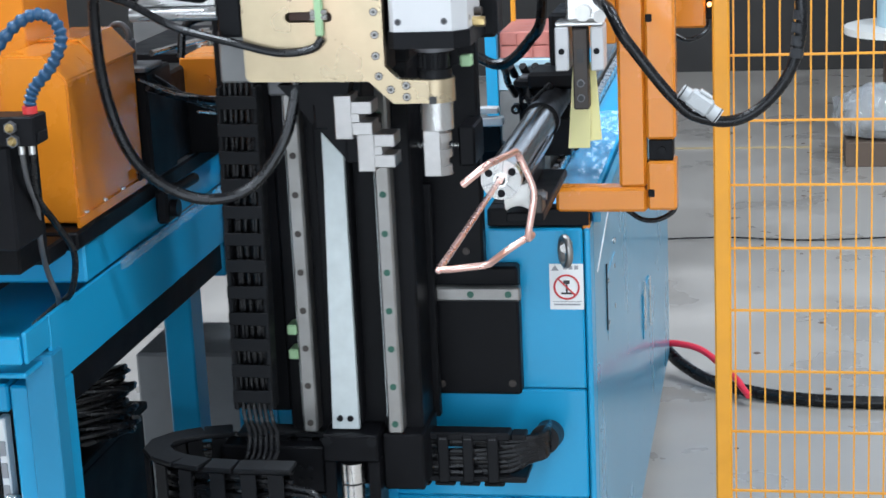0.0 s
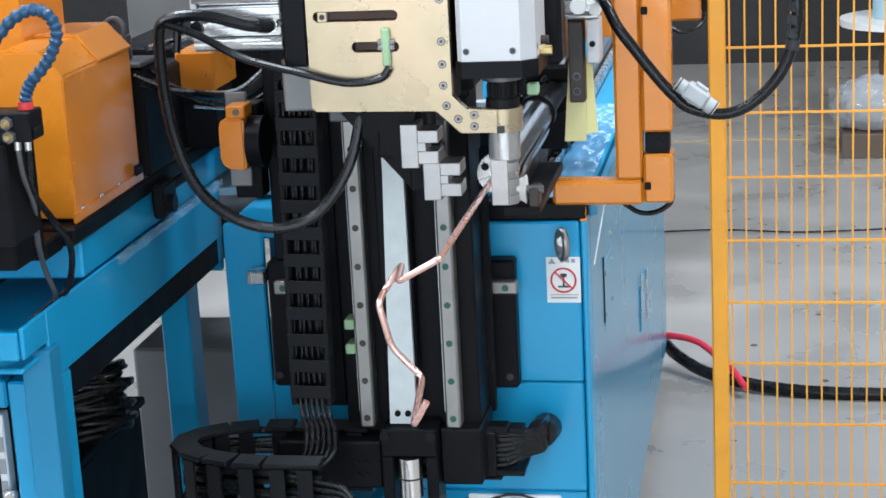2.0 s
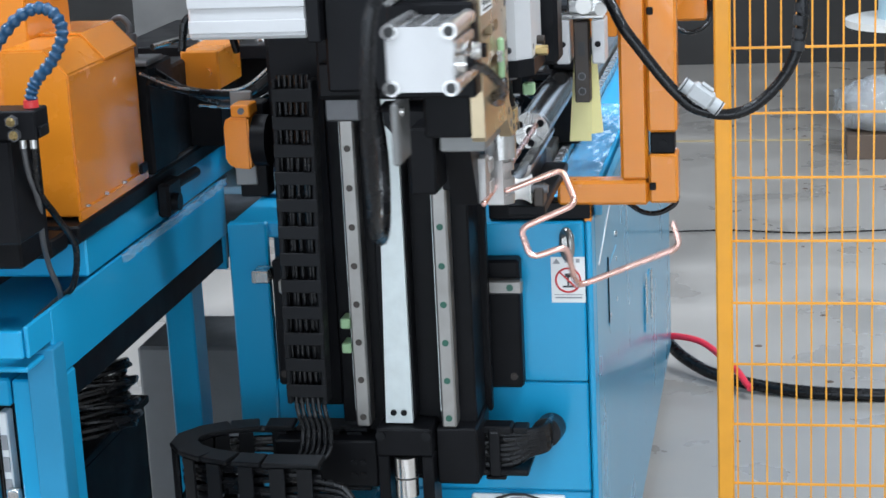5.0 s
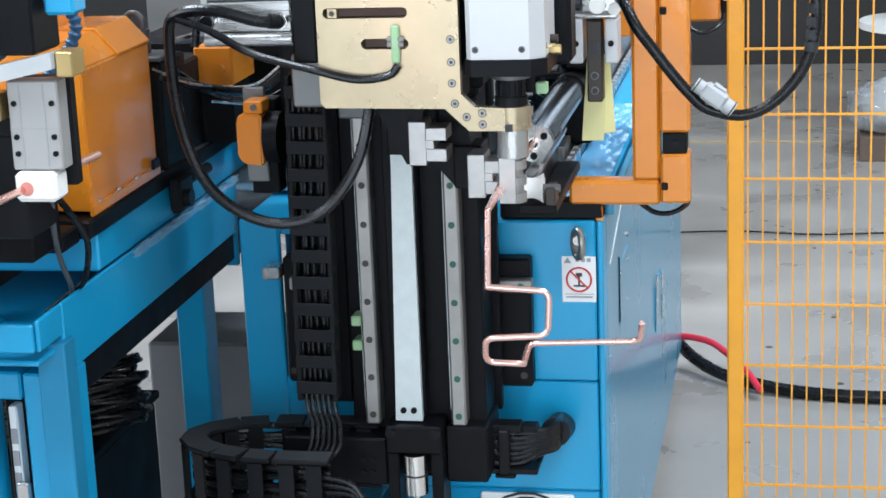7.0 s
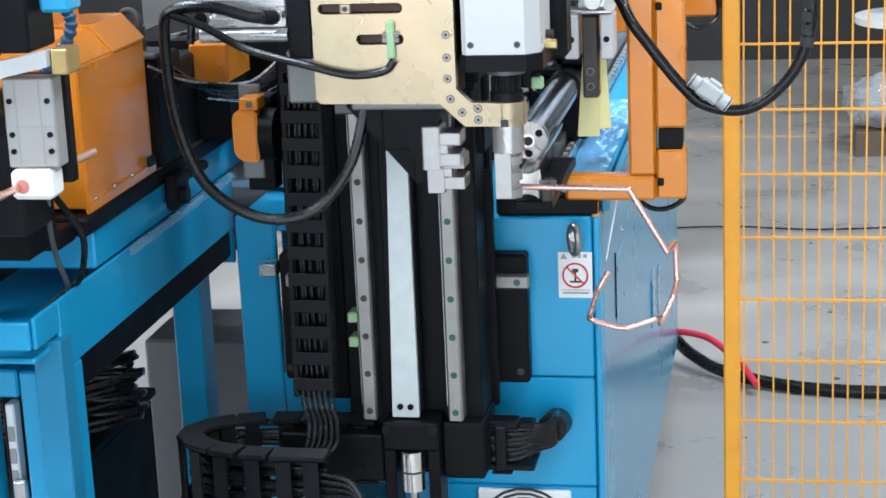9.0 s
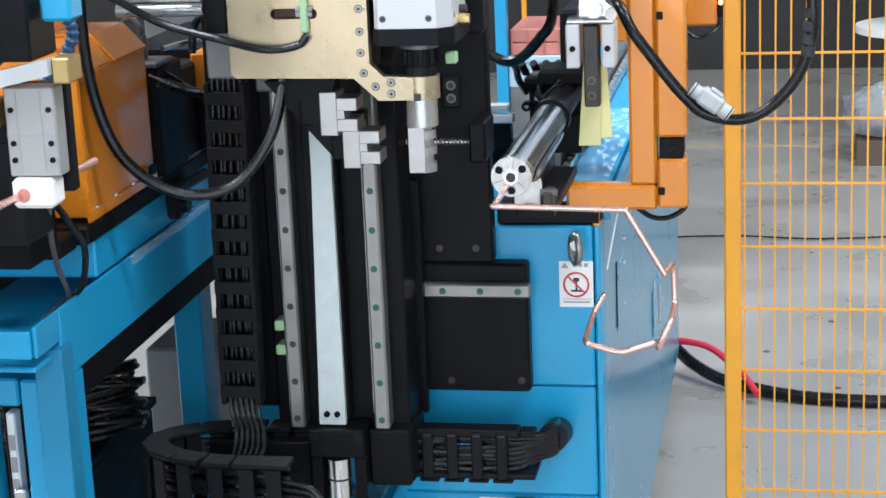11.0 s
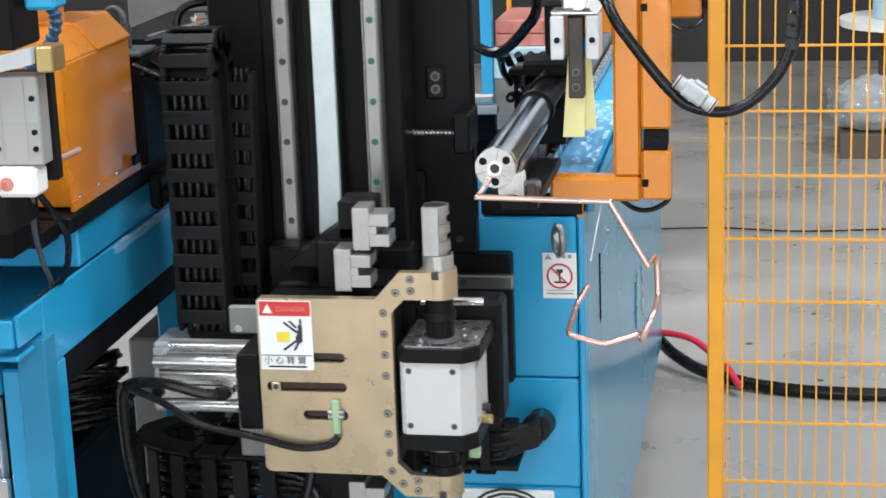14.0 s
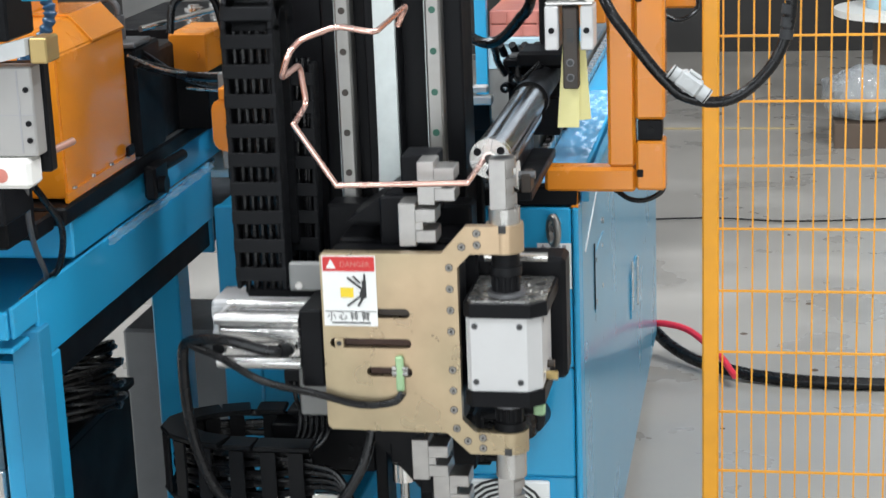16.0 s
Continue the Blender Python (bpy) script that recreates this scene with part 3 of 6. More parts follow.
def connector_cable():
    c = thing("connector_cable", "black corrugated cable with a grey plug hanging before the fence", "cable")
    y = -0.2
    pts = [(0.035, y + 0.06, 1.285), (0.056, y, 1.278), (0.075, y - 0.02, 1.246), (0.098, y - 0.02, 1.214), (0.125, y - 0.02, 1.178), (0.149, y - 0.02, 1.15), (0.175, y - 0.02, 1.128), (0.222, y - 0.02, 1.119), (0.263, y - 0.02, 1.135), (0.302, y - 0.02, 1.178), (0.321, y - 0.02, 1.233), (0.322, y - 0.02, 1.288), (0.31, y, 1.42)]
    part("sheath", sweep(bmesh.new(), smooth_path(pts, 14), 0.0085, 12, (1, 0.94, 1, 0.94)), RUBBER, c)
    m = Matrix.Translation((0.185, y - 0.036, 1.147)) @ Matrix.Rotation(radians(36), 4, "Y")
    part("plug", box(-0.021, 0.016, -0.012, 0.012, -0.011, 0.014, 0.004), GREYPLUG, c, "grey-white plastic plug", at=m)
    part("collar", rod((-0.034, 0, 0), (-0.021, 0, 0), 0.0105, 16), GREYPLUG, c, at=m)
    part("collar", rod((0.016, 0, 0), (0.031, 0, 0), 0.0112, 16), GREYPLUG, c, at=m)
    part("clip", box(-0.012, 0.008, -0.008, 0.008, 0.0142, 0.018, 0.001), GREYPLUG, c, at=m)
    part("boss", rod((-0.004, -0.012, 0.001), (-0.004, -0.0145, 0.001), 0.0075, 18), GREYPLUG, c, at=m)
    for x in (-0.031, 0.0285):
        part("seal_ring", rod((x - 0.001, 0, 0), (x + 0.001, 0, 0), 0.0118, 16), INK, c, at=m)
    for i, z in enumerate((1.215, 1.232, 1.25, 1.268)):
        part("tape_wrap", rod((0.316 + 0.0015 * i, y - 0.02, z - 0.007), (0.3178 + 0.0012 * i, y - 0.02, z + 0.006), 0.0096 - 0.0003 * (i % 2), 14), DUSTY, c, "scuffed black tape")


connector_cable()


# ---- safety fence ----
def fence():
    f = thing("safety_fence", "yellow welded-mesh machine guard fence on square posts", "fence")
    y = 0.1
    part("post", box(0.19, 0.2165, y - 0.014, y + 0.014, 0.0, 1.9, 0.003), YELLOW, f)
    for i in range(12):
        x = 0.2225 + i * 0.0238
        part("wire", box(x - 0.0014, x + 0.0014, y - 0.0016, y + 0.0016, 0.08, 1.9, 0), YELLOW, f)
    for i in range(17):
        z = 0.127 + i * 0.1038
        part("cross_wire", box(0.2166, 0.52, y - 0.0049, y - 0.0017, z - 0.0018, z + 0.0018, 0), YELLOW, f)
    return f


fence()

# ---- floor things behind the fence ----
solid("supply_hose", cable([(-0.02, 2.06, 0.07), (0.04, 1.97, 0.045), (0.14, 1.88, 0.025), (0.35, 1.79, 0.017), (0.7, 1.77, 0.017), (1.2, 1.79, 0.017)], 0.0165, 12), RUBBER, "thick black supply hose lying on the concrete floor", "hose")
solid("air_hose", cable([(-0.03, 2.03, 0.09), (0.03, 1.99, 0.1), (0.09, 1.95, 0.095), (0.15, 1.88, 0.07), (0.18, 1.84, 0.055), (0.2, 1.8, 0.04), (0.215, 1.77, 0.03)], 0.009, 10), REDHOSE, "bright red air hose beside the black supply hose", "hose")
solid("floor_cable", cable([(-0.2, 3.5, 0.008), (0.1, 3.54, 0.008), (0.4, 3.5, 0.008), (0.9, 3.56, 0.008), (1.6, 3.52, 0.004)], 0.0032, 8), RUBBER, "thin black cable lying across the concrete floor", "cable")


def spool_table():
    s = thing("cable_spool", "pale blue drum with a white round rim standing on the floor", "drum")
    part("drum", rod((0.86, 5.4, 0.0), (0.86, 5.4, 0.46), 0.12, 28), PALLET, s)
    part("rim", rod((0.86, 5.4, 0.46), (0.86, 5.4, 0.49), 0.29, 40), NYLON, s)
    part("drum_upper", rod((0.86, 5.4, 0.491), (0.86, 5.4, 1.1), 0.15, 28), LIGHTBLUE, s)


def wrapped_bale():
    b = thing("wrapped_bundle", "crumpled clear plastic wrapped bundle on a carton", "bundle")
    bm = bmesh.new()
    bmesh.ops.create_icosphere(bm, subdivisions=4, radius=0.16)
    for v in bm.verts:
        v.co *= 1 + 0.25 * noise.noise(v.co * 11) + 0.12 * noise.noise(v.co * 30)
        v.co.z = max(v.co.z * 0.75, -0.09)
    part("wrap", bm, FILM, b, at=pose(0.68, 4.9, 0.2))
    bm = bmesh.new()
    bmesh.ops.create_icosphere(bm, subdivisions=4, radius=0.11)
    for v in bm.verts:
        v.co *= 1 + 0.25 * noise.noise(v.co * 14 + Vector((4, 0, 0)))
    part("contents", bm, GREYPLUG, b, at=pose(0.7, 4.9, 0.2))
    part("carton", box(0.56, 0.9, 4.75, 5.05, 0.0, 0.1), PALLET, b)


spool_table()
wrapped_bale()


def far_rack():
    r = thing("storage_rack", "blue steel rack holding a salmon red crate", "rack")
    part("post", box(-0.634, -0.597, 3.0, 3.04, 0, 2.0), BLUE, r)
    part("post", box(-0.27, -0.233, 3.0, 3.04, 0, 2.0), BLUE, r)
    part("post", box(-0.59, -0.575, 3.3, 3.32, 0, 2.0), YELLOW, r)
    part("shelf", box(-0.596, -0.301, 3.0, 3.4, 0.71, 0.73), LIGHTBLUE, r)
    part("panel", box(-0.596, -0.301, 3.01, 3.03, 0.63, 0.709), LIGHTBLUE, r)
    part("panel", box(-0.596, -0.301, 3.012, 3.03, 0.42, 0.629), DULLPANEL, r)


def far_crate():
    c = thing("red_crate", "salmon red plastic crate with ribs on the blue rack", "crate")
    part("tier", box(-0.59, -0.31, 3.03, 3.35, 0.7305, 0.769, 0.003), SALMON, c)
    part("tier", box(-0.59, -0.31, 3.03, 3.35, 0.772, 0.815, 0.003), SALMON, c)
    for i in range(6):
        part("rib", box(-0.588 + i * 0.05, -0.584 + i * 0.05, 3.024, 3.0295, 0.7305, 0.81, 0.001), SALMON, c)


far_rack()
far_crate()


# ---- loading table on the other side ----
def table():
    t = on_load_side(thing("loading_table", "sky-blue welded steel table frame beside the bender", "machine frame"))
    x = -0.594
    part("long_beam", box(x - 0.006, x, -0.745, -0.001, 0.893, 0.985, 0.002), BLUE, t)
    part("beam_end", box(x - 0.006, x, -0.82, -0.7455, 0.945, 0.985, 0.002), BLUE, t)
    part("tray_floor", box(x - 0.2, x - 0.0065, -0.815, -0.002, 0.925, 0.932), BLUE, t)
    part("tray_wall", prism(bmesh.new(), [(x - 0.20, 0.932), (x - 0.12, 0.932), (x - 0.17, 0.995), (x - 0.20, 0.995)], "y", -0.815, -0.65), BLUE, t)
    part("end_beam", box(x - 0.4, x - 0.0065, -0.825, -0.816, 0.945, 0.98), BLUE, t)
    part("front_post", box(x - 0.062, x, -0.745, -0.684, 0.105, 0.892, 0.003), BLUE, t)
    part("rear_post", box(x - 0.098, x - 0.05, -0.06, -0.0, 0.105, 0.892, 0.003), BLUE, t)
    part("cross_beam", box(-0.69, -0.5955, -0.012, -0.0005, 0.835, 0.912, 0.002), BLUE, t)
    # bed block and plate run on out of view to the left, shading the floor
    part("bed_block", box(x - 0.42, x - 0.004, -0.60, 0.3, 0.9855, 1.0375, 0.003), BLUE, t)
    part("bed_plate", box(x - 0.45, x + 0.003, -0.635, 0.35, 1.038, 1.062, 0.003), BLACK, t)
    # black box for the dark under the tray; its hidden length shades the floor
    part("underside", box(x - 0.7, x - 0.0075, -0.70, 1.5, 0.845, 0.892, 0.003), BLACK, t, "black box under the tray, extended unseen to shade the floor")
    bm = bmesh.new()
    g = [[bm.verts.new((x + 0.001 + 0.006 * (1 + noise.noise((i * 1.9, j * 1.7, 7.0))) + 0.0015 * (-1) ** (i + j), -0.5 + 0.5 * j / 60, 0.976 + 0.014 * i / 4 + 0.003 * noise.noise((j * 0.5, i, 2.0)))) for i in range(5)] for j in range(61)]
    for j in range(60):
        for i in range(4):
            bm.faces.new((g[j][i], g[j + 1][i], g[j + 1][i + 1], g[j][i + 1]))
    f = part("film", bm, FILM, t, "crumpled clear film along the beam edge")
    f.visible_shadow = False
    # top of the blue cross beam, with its sheen put into a paler colour
    part("beam_top_sheen", box(-0.66, -0.5, -0.0, 0.3, 0.958, 0.97), LIGHTBLUE, t)
    return t


table()


def control_box():
    b = on_load_side(thing("wiring_cabinet", "blue wiring cabinet with a long white hinge strip", "cabinet"))
    x = -0.66
    part("frame", box(x - 0.2, x - 0.045, -0.74, -0.70, 0.105, 0.892, 0.003), BLUE, b)
    part("frame_top", box(x - 0.044, x - 0.001, -0.74, -0.70, 0.855, 0.892, 0.003), BLUE, b)
    part("back", box(x - 0.044, x - 0.001, -0.70, -0.69, 0.105, 0.854), BLACK, b)
    part("strip", box(x - 0.03, x - 0.018, -0.722, -0.7005, 0.5, 0.84), WHITEP, b)
    for i in range(9):
        part("terminal", box(x - 0.028, x - 0.02, -0.724, -0.7222, 0.55 + i * 0.03, 0.57 + i * 0.03, 0), GREYINK, b)
    part("lock", box(x - 0.025, x - 0.005, -0.735, -0.7225, 0.70, 0.74, 0.003), ALU, b)


control_box()


def cable_coil():
    c = on_load_side(thing("cable_coil", "coil of black cables hanging under the table", "cable coil"))
    rnd = random.Random(4)
    for i in range(15):
        w, z0, k = 0.105 + 0.022 * rnd.random(), 0.765 - 0.0068 * i, rnd.uniform(0, 6)
        pts = []
        for n in range(33):
            a = 2 * math.pi * n / 32
            pts.append((-0.765 + w * math.cos(a), -0.36 + 0.08 * math.sin(a) + 0.006 * math.sin(2 * a + k), z0 - 0.02 * math.sin(a) + 0.022 * math.cos(a) + 0.004 * math.sin(2 * a + k)))
        part("cable_loop", sweep(bmesh.new(), pts, 0.0042, 8), RUBBER, c)
    part("hanger", box(-0.775, -0.755, -0.37, -0.35, 0.75, 0.844), BLACK, c)


cable_coil()
def grey_base():
    g = thing("grey_machine_base", "grey painted machine base on the floor", "machine base")
    part("body", box(-0.957, -0.70, 0.5, 0.72, 0.03, 0.537, 0.006), GREYBOX, g)
    part("plinth", box(-0.945, -0.71, 0.52, 0.70, 0.0, 0.0295), BLACK, g)


def dark_housing():
    g = thing("motor_housing", "dark motor housing standing under the table", "housing")
    part("body", box(-1.0, -0.80, -0.25, 0.1, 0.0, 0.56, 0.006), BLACK, g)
    part("inner_post", box(-0.69, -0.65, -0.62, -0.58, 0.0, 0.892), BLUE_SHADED, g)
    part("lid", box(-1.0, -0.795, -0.26, 0.11, 0.5605, 0.575), BLACK, g)


def base_tray():
    g = thing("chip_tray", "grey sheet-metal chip tray under the drag chain", "tray")
    part("tray_floor", box(-0.50, -0.345, -0.22, -0.06, 0.486, 0.492), ALU, g)
    part("tray_rim", box(-0.50, -0.345, -0.23, -0.2205, 0.486, 0.51), ALU, g)
    part("bracket", box(-0.36, -0.33, -0.2, -0.0, 0.45, 0.4855), BLUE, g)
    part("leg", box(-0.49, -0.46, -0.15, -0.12, 0.0, 0.4855), BLACK, g)
    part("leg", box(-0.39, -0.365, -0.15, -0.12, 0.0, 0.4855), BLACK, g)


grey_base()
dark_housing()
base_tray()


def orange_housing():
    h = on_load_side(thing("feeder_housing", "orange enamelled steel feeder hood with sloped top", "machine hood"))
    x = -0.6
    bm = bmesh.new()
    prism(bm, [(x, 1.066), (x, 1.252), (x - 0.03, 1.285), (x - 0.09, 1.285), (x - 0.09, 1.066)], "y", -0.60, -0.345)
    bmesh.ops.bevel(bm, geom=list(bm.edges), offset=0.0025, segments=2, affect="EDGES")
    part("hood", bm, ORANGE, h)
    part("sheet_lip", box(x, x + 0.004, -0.61, -0.345, 1.0625, 1.075, 0), ORANGE, h)
    for i in range(4):
        part("bolt", rod((x + 0.002, -0.58 + i * 0.07, 1.076), (x + 0.002, -0.58 + i * 0.07, 1.079), 0.004, 10), STEEL, h)
    lid = bmesh.new()
    prism(lid, [(x + 0.002, 1.2515), (x + 0.002, 1.2545), (x - 0.0295, 1.2885), (x - 0.088, 1.2885), (x - 0.088, 1.2855), (x - 0.030, 1.2855)], "y", -0.47, -0.344)
    part("lid", lid, ORANGE, h, "overlapping orange lid sheet")
    part("latch", box(x + 0.0045, x + 0.010, -0.385, -0.36, 1.075, 1.09), BLACK, h)
    part("front_block", box(x - 0.2, x - 0.004, -0.70, -0.642, 1.036, 1.06, 0.003), BLACK, h)
    part("front_leg", box(x - 0.12, x - 0.03, -0.66, -0.6425, 1.0605, 1.2, 0.003), BLACK, h)
    part("rear_wall", box(x - 0.35, x - 0.091, -0.5, -0.345, 1.063, 1.6), ORANGE, h)
    return h


orange_housing()


def feeder_parts():
    d = on_load_side(thing("drive_housing", "black drive motor housing behind the orange hood", "motor"))
    part("motor_body", box(-0.66, -0.59, -0.33, -0.22, 1.0625, 1.22, 0.004), BLACK, d)
    part("motor_front", box(-0.65, -0.60, -0.219, -0.10, 1.0625, 1.20, 0.004), BLACK_PLASTIC, d)
    part("motor_cap", box(-0.665, -0.588, -0.333, -0.26, 1.2205, 1.228, 0.002), DARKMETAL, d)
    part("gland", rod((-0.625, -0.29, 1.228), (-0.625, -0.29, 1.262), 0.009, 16), DARKMETAL, d, "threaded cable gland")
    part("gland_hose", cable([(-0.625, -0.29, 1.262), (-0.627, -0.288, 1.275), (-0.638, -0.285, 1.284), (-0.652, -0.28, 1.28), (-0.664, -0.27, 1.262)], 0.0048, 10), DARKMETAL, d, "braided metal hose")
    part("foot_plate", box(-0.66, -0.594, -0.34, 0.0, 1.0622, 1.0632, 0), DARKMETAL, d)
    part("foot_slot", box(-0.612, -0.604, -0.24, -0.20, 1.0632, 1.0638, 0), INK, d)
    o = on_load_side(thing("orange_cover", "small orange sheet-metal cover behind the feeder", "cover"))
    part("cover_body", box(-0.607, -0.547, -0.13, -0.01, 1.15, 1.212, 0.003), ORANGE, o)
    part("knob", rod((-0.565, -0.13, 1.178), (-0.565, -0.137, 1.178), 0.007, 14), ORANGE, o)
    part("cover_foot", box(-0.61, -0.55, -0.125, -0.03, 1.0625, 1.1495), BLACK, o)
    b = on_load_side(thing("feed_bearing_block", "black bearing block clamped on the bed edge", "bearing block"))
    part("block", box(-0.5905, -0.572, -0.335, -0.275, 1.0, 1.05, 0.004), BLACK, b)
    part("cap", rod((-0.572, -0.315, 1.02), (-0.562, -0.315, 1.02), 0.013, 18), BLACK, b)
    part("knob", rod((-0.58, -0.275, 1.038), (-0.57, -0.21, 1.042), 0.008, 14), BLACK, b)
    r = thing("roller_cap", "orange round roller guard with a black roller", "roller guard")
    bm = bmesh.new()
    prism(bm, [(-0.546, 1.042), (-0.536, 1.03), (-0.506, 1.027), (-0.506, 1.108), (-0.540, 1.108), (-0.546, 1.098)], "y", -0.134, -0.078)
    bmesh.ops.bevel(bm, geom=list(bm.edges), offset=0.003, segments=2, affect="EDGES")
    part("cap", bm, ORANGE, r)
    part("roller", rod((-0.505, -0.10, 1.067), (-0.482, -0.10, 1.067), 0.04, 24), BLACK, r)
    part("tab", box(-0.533, -0.503, -0.133, -0.09, 1.1085, 1.128), ORANGE, r)
    part("tab_bolt", rod((-0.516, -0.133, 1.1185), (-0.516, -0.1365, 1.1185), 0.005, 12), DARKMETAL, r)
    part("mount_plate", box(-0.55, -0.515, -0.076, -0.0695, 0.99, 1.14, 0.002), DULLPANEL, r)
    part("bracket", box(-0.545, -0.5, -0.069, -0.03, 0.97, 1.12), BLACK, r)
    w = on_load_side(thing("feed_cables", "black cables looping over the feeder bed", "cable"))
    part("cable_run", cable([(-0.59, -0.33, 1.2), (-0.54, -0.24, 1.165), (-0.5, -0.15, 1.15), (-0.47, -0.1, 1.17)], 0.007), RUBBER, w)
    part("cable_run", cable([(-0.59, -0.3, 1.21), (-0.55, -0.2, 1.15), (-0.5, -0.12, 1.13), (-0.46, -0.1, 1.15)], 0.004), RUBBER, w)
    part("clear_lead", cable([(-0.59, -0.36, 1.215), (-0.56, -0.3, 1.185), (-0.53, -0.22, 1.165), (-0.5, -0.16, 1.16), (-0.47, -0.1, 1.185)], 0.0022, 8), ALU, w, "thin clear tube")
    part("clear_lead", cable([(-0.56, -0.2, 1.14), (-0.52, -0.13, 1.125), (-0.48, -0.08, 1.14), (-0.455, -0.05, 1.165)], 0.002, 8), ALU, w)
    p = thing("tooling_rack", "black rack of bright round steel bend tools before an added backdrop", "tool rack")
    part("shelf", box(-0.86, -0.45, 0.25, 0.62, 1.14, 1.165), BLACK, p)
    # added box that hides the bright floor behind the tools
    part("rack_body", box(-0.86, -0.50, 0.36, 0.6, 0.908, 1.1395), BLACK, p)
    # added grey backdrop standing in for the workshop beyond
    part("back_panel", box(-0.95, -0.45, 0.63, 0.66, 0.91, 1.62), DULLPANEL, p)
    for i in range(9):
        x, y = -0.70 + 0.026 * i, 0.30 + 0.06 * (i % 2)
        for j in range(3):
            part("bend_tool", rod((x, y, 1.166 + j * 0.011), (x, y, 1.173 + j * 0.011), 0.0165 - 0.002 * (j % 2), 20), CHROME, p)
        part("tool_core", rod((x, y, 1.166), (x, y, 1.2), 0.010, 16), STEEL, p)
    part("push_rod", rod((-0.66, -0.1, 1.215), (-0.52, 0.3, 1.225), 0.005, 14), CHROME, p)
    for x in (-0.5, -0.485):
        part("post", rod((x, 0.1, 1.062), (x, 0.1, 1.6), 0.005, 12), ALU, p)
    part("hose", cable([(-0.63, -0.05, 1.2), (-0.62, -0.04, 1.25), (-0.57, -0.02, 1.255), (-0.555, 0.0, 1.19)], 0.0065), RUBBER, p)


feeder_parts()


def coolant_hose():
    h = on_load_side(thing("coolant_hose", "blue segmented coolant hose rising from a black block", "hose"))
    y = -0.86
    pts = smooth_path([(x, y, z) for x, z in ((-0.542, 1.266), (-0.538, 1.279), (-0.531, 1.290), (-0.516, 1.305), (-0.505, 1.32), (-0.497, 1.338), (-0.498, 1.353), (-0.508, 1.366), (-0.526, 1.369), (-0.547, 1.359), (-0.566, 1.341), (-0.583, 1.321), (-0.61, 1.29))], 10)
    part("segmented_hose", sweep(bmesh.new(), pts, 0.0066, 14, (0.86, 1.0, 1.16, 1.16, 0.9)), LOC_BLUE, h)
    part("red_collar", rod((-0.542, y, 1.2575), (-0.542, y, 1.266), 0.0085, 16), RED, h)
    b = part("block", box(-0.60, -0.531, y - 0.02, y + 0.02, 1.223, 1.257, 0.002), BLACK, h)
    part("block_edge", box(-0.5308, -0.527, y - 0.015, y + 0.01, 1.226, 1.238, 0.001), BLACK, b)
    for x, z in ((-0.5575, 1.2455), (-0.5555, 1.23)):
        part("fitting", rod((x, y - 0.02, z), (x, y - 0.027, z), 0.0075, 6), DARKMETAL, b)
        part("fitting_ball", rod((x, y - 0.027, z), (x, y - 0.032, z), 0.0055, 14, 0.003), BRASS, b)
    for x in (-0.553, -0.5405):
        part("nipple", rod((x, y - 0.008, 1.2225), (x, y - 0.008, 1.212), 0.0042, 12), ALU, b)
    part("clear_tube", cable([(-0.553, y - 0.008, 1.2145), (-0.558, -0.85, 1.179), (-0.5625, -0.82, 1.139), (-0.5835, -0.77, 1.0785), (-0.599, -0.72, 1.029), (-0.606, -0.68, 0.985), (-0.63, -0.64, 0.94)], 0.0036), DARKMETAL, h, "braided clear tube")
    part("black_tube", cable([(-0.5405, y - 0.008, 1.2145), (-0.5565, -0.83, 1.155), (-0.5617, -0.77, 1.1064), (-0.563, -0.72, 1.058), (-0.585, -0.685, 1.0), (-0.615, -0.665, 0.975), (-0.66, -0.64, 0.94)], 0.0042), RUBBER, h)
    part("stand", box(-0.75, -0.565, y - 0.018, -0.80, 1.10, 1.2225, 0.003), BLACK, h)
    part("stand_foot", box(-0.75, -0.60, -0.799, -0.71, 1.05, 1.22, 0.003), BLACK, h)
    return h


coolant_hose()


